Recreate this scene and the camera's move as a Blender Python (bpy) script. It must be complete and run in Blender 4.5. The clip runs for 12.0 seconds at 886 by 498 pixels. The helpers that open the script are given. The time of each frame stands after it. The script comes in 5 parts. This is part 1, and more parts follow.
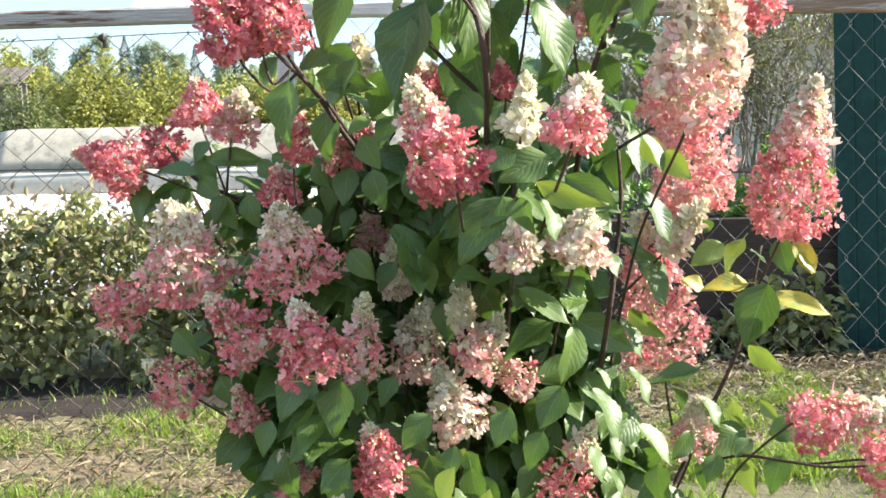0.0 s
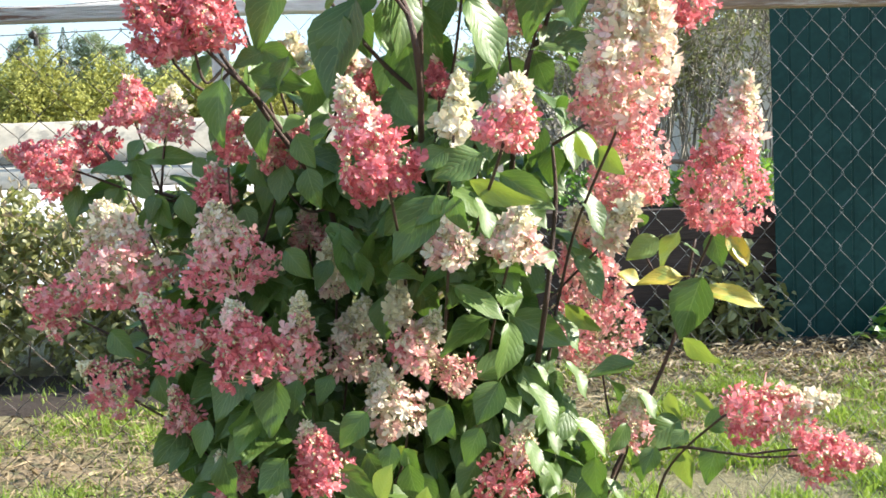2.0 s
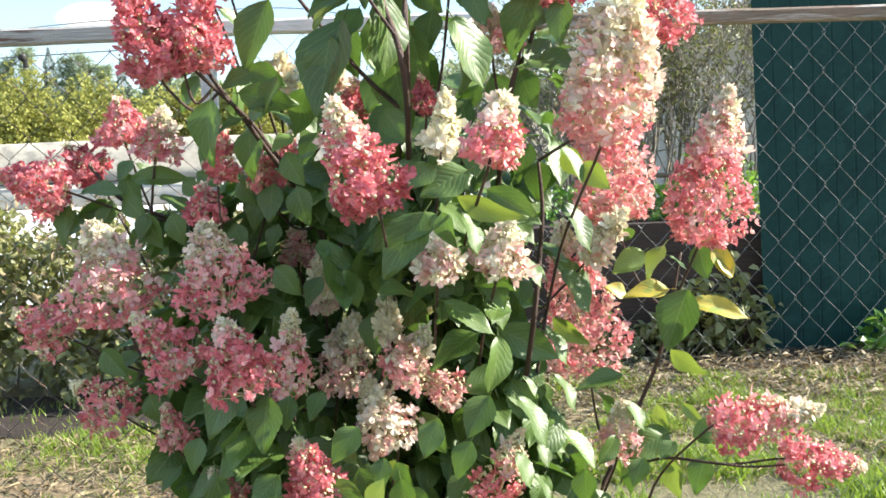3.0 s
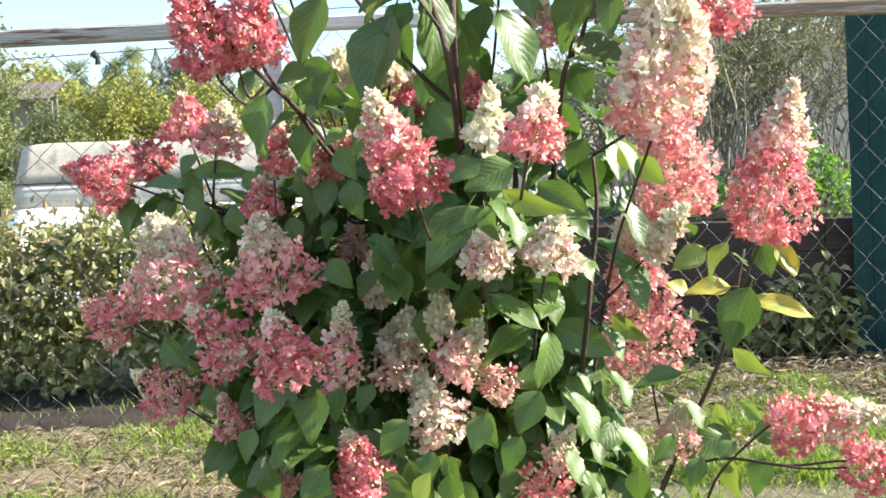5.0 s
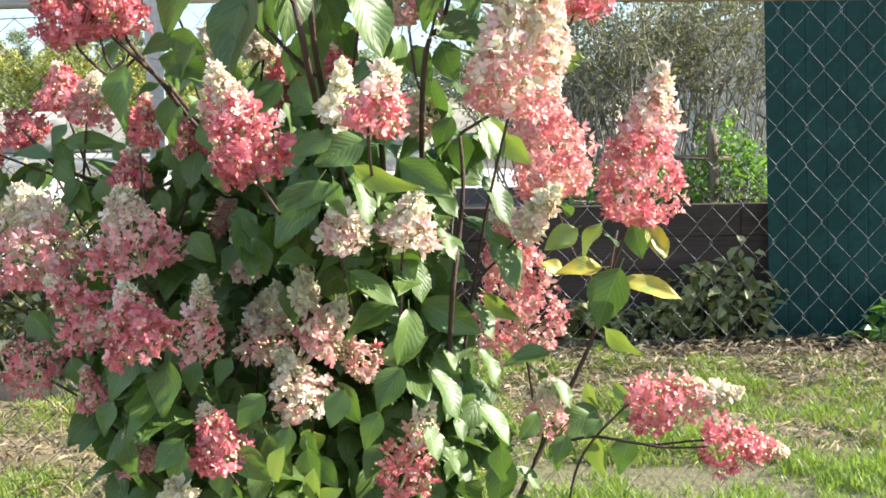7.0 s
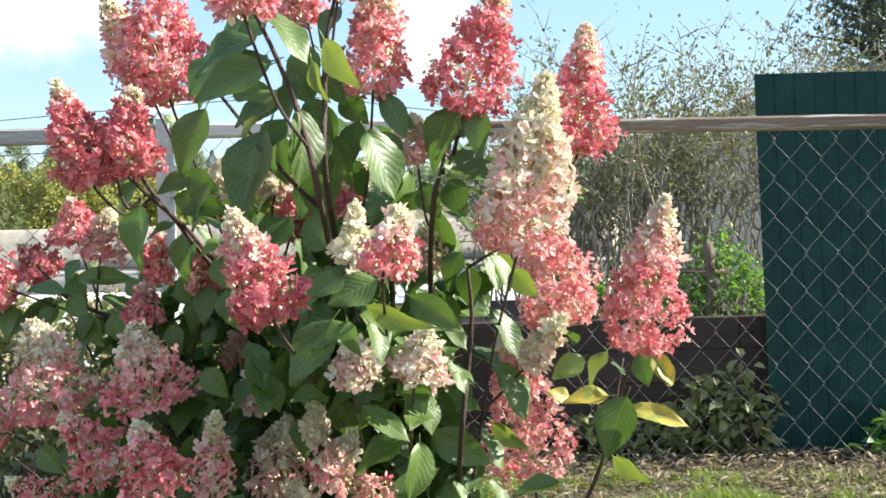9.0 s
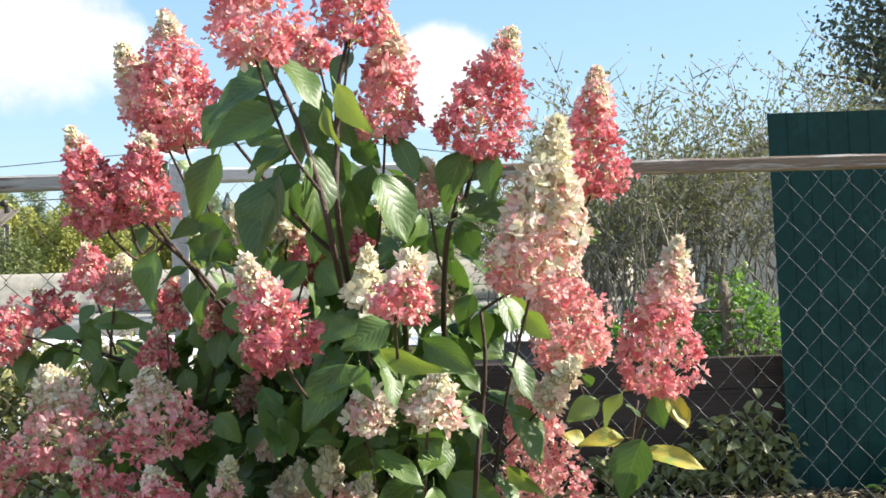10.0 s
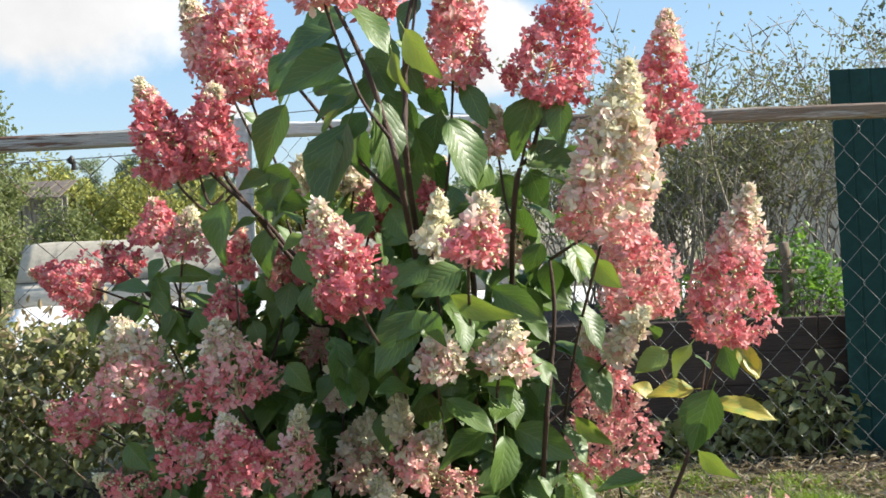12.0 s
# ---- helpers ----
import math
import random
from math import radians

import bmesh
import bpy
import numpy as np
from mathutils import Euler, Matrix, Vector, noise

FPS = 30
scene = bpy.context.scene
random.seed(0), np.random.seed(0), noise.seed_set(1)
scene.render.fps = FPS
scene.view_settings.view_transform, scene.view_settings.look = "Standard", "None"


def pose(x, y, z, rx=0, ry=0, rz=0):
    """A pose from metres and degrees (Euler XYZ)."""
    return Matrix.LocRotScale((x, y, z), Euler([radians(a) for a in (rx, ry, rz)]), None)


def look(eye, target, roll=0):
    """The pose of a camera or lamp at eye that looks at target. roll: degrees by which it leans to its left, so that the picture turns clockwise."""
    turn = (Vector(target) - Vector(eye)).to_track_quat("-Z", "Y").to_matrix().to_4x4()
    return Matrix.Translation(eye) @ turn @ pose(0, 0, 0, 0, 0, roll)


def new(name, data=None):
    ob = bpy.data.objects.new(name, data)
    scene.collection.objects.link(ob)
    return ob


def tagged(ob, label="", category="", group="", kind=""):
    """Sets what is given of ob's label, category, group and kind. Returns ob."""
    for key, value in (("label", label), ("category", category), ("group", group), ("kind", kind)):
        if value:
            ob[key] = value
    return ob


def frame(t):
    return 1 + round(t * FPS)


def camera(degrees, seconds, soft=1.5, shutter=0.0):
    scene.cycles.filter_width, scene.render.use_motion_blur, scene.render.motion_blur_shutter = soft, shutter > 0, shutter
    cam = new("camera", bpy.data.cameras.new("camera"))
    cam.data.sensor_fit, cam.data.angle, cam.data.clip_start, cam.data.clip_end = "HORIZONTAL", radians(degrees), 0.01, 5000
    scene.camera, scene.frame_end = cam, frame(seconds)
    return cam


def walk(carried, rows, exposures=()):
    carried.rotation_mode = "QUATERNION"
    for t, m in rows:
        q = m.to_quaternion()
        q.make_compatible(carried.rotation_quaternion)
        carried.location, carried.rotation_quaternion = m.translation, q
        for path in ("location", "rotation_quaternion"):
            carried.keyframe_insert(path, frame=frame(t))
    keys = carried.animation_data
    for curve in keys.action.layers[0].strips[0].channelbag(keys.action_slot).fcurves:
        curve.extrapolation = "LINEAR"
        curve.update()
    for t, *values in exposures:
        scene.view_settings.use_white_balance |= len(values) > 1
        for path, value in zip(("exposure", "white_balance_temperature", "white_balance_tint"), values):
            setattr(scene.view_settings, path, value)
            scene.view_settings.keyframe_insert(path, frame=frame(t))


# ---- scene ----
cam = camera(39.5, 12.0, soft=1.65)
PATH = [
    (0, (0.214, -0.015, 1.121), (0.205, 1.972, 0.891), -1.3),
    (0.5, (0.219, -0.014, 1.121), (0.232, 1.97, 0.865), -1.1),
    (1, (0.219, -0.015, 1.125), (0.257, 1.966, 0.851), -1.0),
    (1.5, (0.226, -0.018, 1.131), (0.288, 1.965, 0.875), -1.3),
    (2, (0.229, -0.018, 1.131), (0.307, 1.965, 0.884), -1.6),
    (2.5, (0.229, -0.025, 1.132), (0.317, 1.959, 0.897), -2.0),
    (4.5, (0.217, -0.072, 1.134), (0.333, 1.914, 0.933), -2.3),
    (5, (0.299, -0.04, 1.124), (0.236, 1.947, 0.906), -2.3),
    (5.5, (0.38, -0.014, 1.114), (0.263, 1.968, 0.874), -1.2),
    (6, (0.407, -0.004, 1.111), (0.241, 1.974, 0.866), -0.7),
    (6.5, (0.386, -0.035, 1.116), (0.265, 1.945, 0.861), -0.4),
    (7, (0.426, -0.043, 1.116), (0.446, 1.941, 0.863), -1.0),
    (7.5, (0.421, -0.053, 1.136), (0.457, 1.936, 0.931), -1.7),
    (9.5, (0.403, -0.069, 1.162), (0.433, 1.93, 1.11), -1.4),
    (10, (0.408, -0.069, 1.164), (0.418, 1.931, 1.149), -1.9),
    (10.5, (0.417, -0.065, 1.165), (0.408, 1.935, 1.184), -2.8),
    (11, (0.376, -0.062, 1.173), (0.363, 1.938, 1.186), -1.7),
    (11.5, (0.383, -0.061, 1.153), (0.34, 1.938, 1.118), -2.2),
    (12, (0.381, -0.058, 1.134), (0.306, 1.939, 1.072), -2.4),
]
EXPOSURES = [(0.0, 1.62), (7.7, 1.62), (9.3, 1.25), (10.5, 1.12), (11.0, 0.97), (11.5, 0.90), (12.0, 0.98)]
walk(cam, [(t, look(eye, target, roll)) for t, eye, target, roll in PATH], EXPOSURES)


# ---- world and sun ----
SUN = Vector((0.84, 0.07, 0.50)).normalized()
world = bpy.data.worlds.new("sky")
scene.world = world
world.use_nodes = True
wn, wl = world.node_tree.nodes, world.node_tree.links
wn.clear()
sky = wn.new("ShaderNodeTexSky")
sky.sky_type, sky.sun_disc = "NISHITA", False
sky.sun_elevation = math.asin(SUN.z)
sky.sun_rotation = math.atan2(SUN.x, SUN.y)
sky.air_density, sky.dust_density, sky.ozone_density = 1.1, 0.1, 2.0
coord = wn.new("ShaderNodeTexCoord")
puff = wn.new("ShaderNodeTexNoise")
puff.inputs["Scale"].default_value, puff.inputs["Detail"].default_value, puff.inputs["Roughness"].default_value = 7.0, 7.0, 0.55
wl.new(coord.outputs["Generated"], puff.inputs["Vector"])


def wmath(op, a, b):
    node = wn.new("ShaderNodeMath")
    node.operation = op
    for slot, v in ((0, a), (1, b)):
        if isinstance(v, (int, float)):
            node.inputs[slot].default_value = v
        else:
            wl.new(v, node.inputs[slot])
    return node.outputs[0]


def cloud(direction, size, flat):
    """A cloud's cover round a direction of the sky."""
    d = Vector(direction).normalized()
    off = wn.new("ShaderNodeVectorMath")
    off.operation = "SUBTRACT"
    wl.new(coord.outputs["Generated"], off.inputs[0])
    off.inputs[1].default_value = d
    stretch = wn.new("ShaderNodeVectorMath")
    stretch.operation = "MULTIPLY"
    wl.new(off.outputs[0], stretch.inputs[0])
    stretch.inputs[1].default_value = (1, 1, flat)
    far = wn.new("ShaderNodeVectorMath")
    far.operation = "LENGTH"
    wl.new(stretch.outputs[0], far.inputs[0])
    edge = wmath("SUBTRACT", size, far.outputs["Value"])
    edge = wmath("ADD", edge, wmath("MULTIPLY", wmath("SUBTRACT", puff.outputs["Fac"], 0.5), size * 1.6))
    ramp = wn.new("ShaderNodeMapRange")
    ramp.interpolation_type = "SMOOTHSTEP"
    wl.new(edge, ramp.inputs["Value"])
    ramp.inputs["From Min"].default_value, ramp.inputs["From Max"].default_value = 0.0, size * 0.36
    return ramp.outputs["Result"]


cover = cloud((-0.36, 1, 0.20), 0.115, 1.25)
# the last three clouds are out of view, added as white fill light
for spec in (((0.0, 1, 0.130), 0.055, 1.2), ((0.04, 1, 0.225), 0.05, 2.6), ((-0.22, 1, 0.085), 0.03, 2.6),
             ((0.9, 0.6, 0.35), 0.25, 1.6), ((-0.9, 0.3, 0.4), 0.4, 1.6), ((0.3, -1, 0.5), 0.42, 1.4), ((-0.6, -0.8, 0.35), 0.36, 1.5)):
    cover = wmath("MAXIMUM", cover, cloud(*spec))
blend = wn.new("ShaderNodeMix")
blend.data_type = "RGBA"
wl.new(cover, blend.inputs["Factor"])
haze = wn.new("ShaderNodeMix")
haze.data_type = "RGBA"
haze.inputs["Factor"].default_value = 0.6
haze.inputs["B"].default_value = (2.1, 3.55, 5.5, 1)
wl.new(sky.outputs["Color"], haze.inputs["A"])
wl.new(haze.outputs["Result"], blend.inputs["A"])
tuft = wn.new("ShaderNodeMapRange")
wl.new(puff.outputs["Fac"], tuft.inputs["Value"])
tuft.inputs["From Min"].default_value, tuft.inputs["From Max"].default_value = 0.35, 0.65
tuft.inputs["To Min"].default_value, tuft.inputs["To Max"].default_value = 4.8, 6.1
wl.new(tuft.outputs["Result"], blend.inputs["B"])
back = wn.new("ShaderNodeBackground")
back.inputs["Strength"].default_value = 0.090
wl.new(blend.outputs["Result"], back.inputs["Color"])
wl.new(back.outputs[0], wn.new("ShaderNodeOutputWorld").inputs["Surface"])

sun = new("sun", bpy.data.lights.new("sun", "SUN"))
sun.data.energy, sun.data.angle, sun.data.color = 5.0, radians(0.55), (1.0, 0.94, 0.83)
sun.matrix_world = look(SUN * 30, (0, 0, 0))


# ---- materials ----
def material(name):
    m = bpy.data.materials.new(name)
    m.use_nodes = True
    nt = m.node_tree
    return m, nt, nt.nodes["Principled BSDF"]


def node(nt, kind, links=(), **values):
    """A node with its inputs set (by name) and linked; returns it."""
    n = nt.nodes.new(kind)
    for key, value in values.items():
        n.inputs[key.replace("_", " ")].default_value = value
    for socket, source in links:
        nt.links.new(source, n.inputs[socket])
    return n


def ramp(nt, source, *stops):
    r = nt.nodes.new("ShaderNodeValToRGB")
    while len(r.color_ramp.elements) < len(stops):
        r.color_ramp.elements.new(0.5)
    for e, (at, c) in zip(r.color_ramp.elements, stops):
        e.position, e.color = at, (*c, 1)
    nt.links.new(source, r.inputs["Fac"])
    return r.outputs["Color"]


def mix(nt, fac, a, b, mode="MIX"):
    n = nt.nodes.new("ShaderNodeMix")
    n.data_type, n.blend_type = "RGBA", mode
    for socket, v in ((n.inputs["Factor"], fac), (n.inputs["A"], a), (n.inputs["B"], b)):
        if isinstance(v, (int, float)):
            socket.default_value = v
        elif isinstance(v, tuple):
            socket.default_value = (*v, 1)
        else:
            nt.links.new(v, socket)
    return n.outputs["Result"]


def rough_surface(name, dark, light, scale, rough=0.85, bump=0.3, stretch=(1, 1, 1), stain=None, metal=0.0, fine=9.0):
    """A weathered surface: two colours mixed at two scales, with relief and, if given, stains of a third colour."""
    m, nt, p = material(name)
    co = node(nt, "ShaderNodeTexCoord")
    mp = node(nt, "ShaderNodeMapping", [("Vector", co.outputs["Object"])], Scale=stretch)
    big = node(nt, "ShaderNodeTexNoise", [("Vector", mp.outputs[0])], Scale=scale, Detail=6.0, Roughness=0.62)
    small = node(nt, "ShaderNodeTexNoise", [("Vector", mp.outputs[0])], Scale=scale * fine, Detail=4.0, Roughness=0.6)
    info = node(nt, "ShaderNodeObjectInfo")
    c = ramp(nt, big.outputs["Fac"], (0.32, dark), (0.68, light))
    c = mix(nt, 0.35, c, ramp(nt, small.outputs["Fac"], (0.3, tuple(v * 0.55 for v in dark)), (0.7, tuple(min(1, v * 1.15) for v in light))))
    if stain:
        st = node(nt, "ShaderNodeTexNoise", [("Vector", mp.outputs[0])], Scale=scale * 2.7, Detail=5.0, Roughness=0.7)
        c = mix(nt, ramp(nt, st.outputs["Fac"], (0.52, (0, 0, 0)), (0.6, (1, 1, 1))), c, stain)
    shade = node(nt, "ShaderNodeMapRange", [("Value", info.outputs["Random"])])
    shade.inputs["To Min"].default_value, shade.inputs["To Max"].default_value = 0.85, 1.12
    c2 = nt.nodes.new("ShaderNodeVectorMath")
    c2.operation = "SCALE"
    nt.links.new(c, c2.inputs[0])
    nt.links.new(shade.outputs[0], c2.inputs["Scale"])
    nt.links.new(c2.outputs[0], p.inputs["Base Color"])
    b = node(nt, "ShaderNodeBump", [("Height", small.outputs["Fac"])], Strength=bump, Distance=0.01)
    nt.links.new(b.outputs[0], p.inputs["Normal"])
    p.inputs["Roughness"].default_value, p.inputs["Metallic"].default_value = rough, metal
    return m


def translucent(nt, p, colour, share, roughness):
    """Lets part of the light through a thin leaf or petal."""
    tr = node(nt, "ShaderNodeBsdfTranslucent")
    if isinstance(colour, tuple):
        tr.inputs["Color"].default_value = (*colour, 1)
    else:
        nt.links.new(colour, tr.inputs["Color"])
    mx = node(nt, "ShaderNodeMixShader", [(1, p.outputs[0]), (2, tr.outputs[0])], Fac=share)
    nt.links.new(mx.outputs[0], nt.nodes["Material Output"].inputs["Surface"])
    p.inputs["Roughness"].default_value = roughness
    return tr


def leaf_material(name, low, high, vein, through_colour, blotch=None):
    """A hydrangea leaf: veins and quilting along the leaf's own axes, darker and lighter from leaf to leaf."""
    m, nt, p = material(name)
    uv = node(nt, "ShaderNodeUVMap")
    uv.uv_map = "leaf"
    sep = node(nt, "ShaderNodeSeparateXYZ", [("Vector", uv.outputs[0])])

    def mt(op, a, b=0.0):
        n = nt.nodes.new("ShaderNodeMath")
        n.operation = op
        for slot, v in ((0, a), (1, b)):
            if isinstance(v, (int, float)):
                n.inputs[slot].default_value = v
            else:
                nt.links.new(v, n.inputs[slot])
        return n.outputs[0]

    across = mt("ABSOLUTE", sep.outputs["Y"])
    warp = node(nt, "ShaderNodeTexNoise", [("Vector", uv.outputs[0])], Scale=2.2, Detail=2.0)
    along = mt("SUBTRACT", mt("ADD", sep.outputs["X"], mt("MULTIPLY", warp.outputs["Fac"], 0.16)), mt("MULTIPLY", across, 0.42))
    wave = mt("ABSOLUTE", mt("SINE", mt("MULTIPLY", along, 24.0)))
    ridge = mt("POWER", wave, 0.5)
    mid = mt("LESS_THAN", across, 0.035)
    veins = mt("MAXIMUM", mt("LESS_THAN", wave, 0.16), mid)
    info = node(nt, "ShaderNodeObjectInfo")
    grain = node(nt, "ShaderNodeTexNoise", [("Vector", uv.outputs[0])], Scale=9.0, Detail=5.0)
    co = node(nt, "ShaderNodeTexCoord")
    geo = node(nt, "ShaderNodeNewGeometry")
    c = mix(nt, mt("FRACT", mt("ADD", info.outputs["Random"], geo.outputs["Random Per Island"])), low, high)
    c = mix(nt, mt("MULTIPLY", grain.outputs["Fac"], 0.5), c, tuple(v * 1.5 for v in high))
    c = mix(nt, mt("MULTIPLY", veins, 0.36), c, vein)
    if blotch:
        spots = node(nt, "ShaderNodeTexNoise", [("Vector", co.outputs["Object"])], Scale=3.2, Detail=4.0)
        c = mix(nt, ramp(nt, spots.outputs["Fac"], (0.5, (0, 0, 0)), (0.62, (1, 1, 1))), c, blotch)
    nt.links.new(c, p.inputs["Base Color"])
    height = mt("ADD", mt("MULTIPLY", ridge, 0.8), mt("MULTIPLY", grain.outputs["Fac"], 0.4))
    b = node(nt, "ShaderNodeBump", [("Height", height)], Strength=0.20, Distance=0.003)
    nt.links.new(b.outputs[0], p.inputs["Normal"])
    p.inputs["Specular IOR Level"].default_value = 0.60
    translucent(nt, p, through_colour, 0.17, 0.47)
    return m


def foliage_material(name, low, high, through_colour, share=0.3, rough=0.5):
    """Small leaves joined in one mesh, each with its own tone."""
    m, nt, p = material(name)
    geo = node(nt, "ShaderNodeNewGeometry")
    co = node(nt, "ShaderNodeTexCoord")
    drift = node(nt, "ShaderNodeTexNoise", [("Vector", co.outputs["Object"])], Scale=2.5, Detail=3.0)
    c = ramp(nt, geo.outputs["Random Per Island"], (0.0, low), (0.75, high), (1.0, tuple(min(1, v * 1.5) for v in high)))
    c = mix(nt, drift.outputs["Fac"], c, tuple(v * 0.7 for v in high), "MIX")
    nt.links.new(c, p.inputs["Base Color"])
    translucent(nt, p, through_colour, share, rough)
    return m


def petal_material():
    m, nt, p = material("petal")
    at = node(nt, "ShaderNodeAttribute")
    at.attribute_name = "ripe"
    geo = node(nt, "ShaderNodeNewGeometry")
    co = node(nt, "ShaderNodeTexCoord")
    c = ramp(nt, at.outputs["Fac"], (0.0, (0.80, 0.77, 0.52)), (0.2, (0.90, 0.84, 0.68)), (0.40, (0.90, 0.62, 0.55)),
             (0.60, (0.88, 0.40, 0.41)), (0.82, (0.83, 0.205, 0.245)), (1.0, (0.52, 0.09, 0.12)))
    tone = node(nt, "ShaderNodeMapRange", [("Value", geo.outputs["Random Per Island"])])
    tone.inputs["To Min"].default_value, tone.inputs["To Max"].default_value = 0.80, 1.10
    sc = nt.nodes.new("ShaderNodeVectorMath")
    sc.operation = "SCALE"
    nt.links.new(c, sc.inputs[0])
    nt.links.new(tone.outputs[0], sc.inputs["Scale"])
    grain = node(nt, "ShaderNodeTexNoise", [("Vector", co.outputs["Object"])], Scale=220.0, Detail=3.0)
    c = mix(nt, 0.10, sc.outputs[0], ramp(nt, grain.outputs["Fac"], (0.35, (0.66, 0.42, 0.38)), (0.65, (0.95, 0.86, 0.78))))
    nt.links.new(c, p.inputs["Base Color"])
    p.inputs["Specular IOR Level"].default_value = 0.3
    translucent(nt, p, c, 0.30, 0.5)
    return m


PETAL = petal_material()
BUD = rough_surface("bud", (0.52, 0.46, 0.23), (0.80, 0.72, 0.46), 60, 0.7, 0.2)
LEAF = leaf_material("hydrangea_leaf", (0.024, 0.054, 0.008), (0.082, 0.140, 0.028), (0.25, 0.33, 0.11), (0.20, 0.38, 0.05))
LEAF_YOUNG = leaf_material("young_leaf", (0.12, 0.19, 0.045), (0.17, 0.25, 0.06), (0.28, 0.36, 0.14), (0.42, 0.55, 0.07))
LEAF_YELLOW = leaf_material("yellowing_leaf", (0.26, 0.25, 0.035), (0.38, 0.31, 0.04), (0.5, 0.46, 0.15), (0.7, 0.55, 0.04), (0.20, 0.27, 0.05))
BARK = rough_surface("cane_bark", (0.036, 0.020, 0.016), (0.095, 0.052, 0.038), 40, 0.7, 0.5, (1, 1, 0.3))
OLD_BARK = rough_surface("old_bark", (0.09, 0.06, 0.04), (0.24, 0.18, 0.13), 30, 0.85, 0.6, (1, 1, 0.25))
WIRE = rough_surface("galvanised_wire", (0.14, 0.14, 0.137), (0.46, 0.46, 0.45), 25, 0.34, 0.2, metal=0.8, stain=(0.12, 0.11, 0.10))
RAIL_GREY = rough_surface("grey_peeling_paint", (0.42, 0.40, 0.38), (0.64, 0.62, 0.59), 9, 0.8, 0.6, (0.22, 2.2, 3.2), stain=(0.16, 0.085, 0.055))
RAIL_WHITE = rough_surface("white_rail_paint", (0.62, 0.61, 0.60), (0.78, 0.77, 0.76), 9, 0.7, 0.4, (0.3, 2, 2))
RAIL_BROWN = rough_surface("brown_peeling_paint", (0.15, 0.095, 0.065), (0.38, 0.29, 0.22), 10, 0.8, 0.7, (0.2, 2.2, 3.2), stain=(0.55, 0.50, 0.45))
WIRE_OLD = rough_surface("rusty_wire", (0.05, 0.045, 0.04), (0.14, 0.125, 0.115), 25, 0.5, 0.2, metal=0.6, stain=(0.16, 0.09, 0.06))
POST_WHITE = rough_surface("post_paint", (0.55, 0.54, 0.53), (0.75, 0.74, 0.73), 14, 0.7, 0.4)
GREEN_STEEL = rough_surface("dark_green_painted_steel", (0.0055, 0.035, 0.033), (0.009, 0.047, 0.044), 1.6, 0.55, 0.05, stain=(0.011, 0.050, 0.047), fine=20)
GREEN_STEEL.node_tree.nodes["Principled BSDF"].inputs["Specular IOR Level"].default_value = 0.22
# brown soil, its colour darkened further for the shade at the shrub's foot
SOIL = rough_surface("bare_soil", (0.016, 0.010, 0.007), (0.040, 0.026, 0.018), 5, 0.95, 0.9)
DRY_EARTH = rough_surface("dry_worn_earth", (0.17, 0.125, 0.07), (0.31, 0.235, 0.14), 6, 0.95, 0.8, stain=(0.12, 0.12, 0.05))
PLANK = rough_surface("dark_plank", (0.040, 0.026, 0.021), (0.082, 0.055, 0.044), 6, 0.9, 0.6, (0.25, 1, 2.5))
GREY_WOOD = rough_surface("silvered_wood", (0.20, 0.18, 0.16), (0.42, 0.39, 0.35), 7, 0.85, 0.6, (2, 2, 0.25))
GREEN_STEM = rough_surface("green_stem", (0.06, 0.09, 0.03), (0.13, 0.16, 0.06), 20, 0.6, 0.3)
STICK = rough_surface("grey_twig", (0.15, 0.125, 0.10), (0.36, 0.315, 0.26), 12, 0.85, 0.5, (1, 1, 0.3))
SHEET_BEIGE = rough_surface("beige_cover_sheet", (0.44, 0.385, 0.30), (0.55, 0.49, 0.39), 2.2, 0.75, 0.25, stain=(0.31, 0.28, 0.23))
SHEET_PALE = rough_surface("pale_cover_sheet", (0.52, 0.48, 0.41), (0.62, 0.575, 0.50), 2.2, 0.85, 0.25)
SHEET_WHITE = rough_surface("white_cover_sheet", (0.78, 0.79, 0.80), (0.86, 0.86, 0.86), 2.0, 0.6, 0.25)
WALL_PALE = rough_surface("pale_wall", (0.46, 0.43, 0.37), (0.60, 0.57, 0.50), 1.5, 0.9, 0.3)
ROOF_GREY = rough_surface("grey_roof_sheet", (0.16, 0.145, 0.135), (0.27, 0.25, 0.23), 1.2, 0.85, 0.3)
ROOF_BROWN = rough_surface("brown_roof_board", (0.075, 0.058, 0.048), (0.18, 0.145, 0.12), 1.2, 0.9, 0.3)
BLACK = rough_surface("black_plastic", (0.012, 0.012, 0.012), (0.025, 0.025, 0.025), 30, 0.5, 0.1)
STRAW = foliage_material("dry_litter", (0.18, 0.125, 0.06), (0.40, 0.31, 0.18), (0.4, 0.3, 0.15), 0.15, 0.8)
LEAF_LITTER = foliage_material("fallen_leaf", (0.05, 0.032, 0.018), (0.22, 0.16, 0.09), (0.2, 0.14, 0.06), 0.1, 0.7)
PALE_LITTER = foliage_material("bleached_leaf", (0.20, 0.155, 0.09), (0.44, 0.36, 0.24), (0.4, 0.32, 0.2), 0.15, 0.7)
GRASS = foliage_material("grass", (0.10, 0.17, 0.018), (0.25, 0.33, 0.05), (0.35, 0.50, 0.06), 0.35, 0.5)
SHRUB_LEAF = foliage_material("shrub_leaf", (0.058, 0.074, 0.026), (0.307, 0.300, 0.130), (0.358, 0.384, 0.078), 0.28, 0.5)
WEED_LEAF = foliage_material("weed_leaf", (0.06, 0.15, 0.03), (0.13, 0.28, 0.05), (0.28, 0.50, 0.06), 0.35, 0.45)
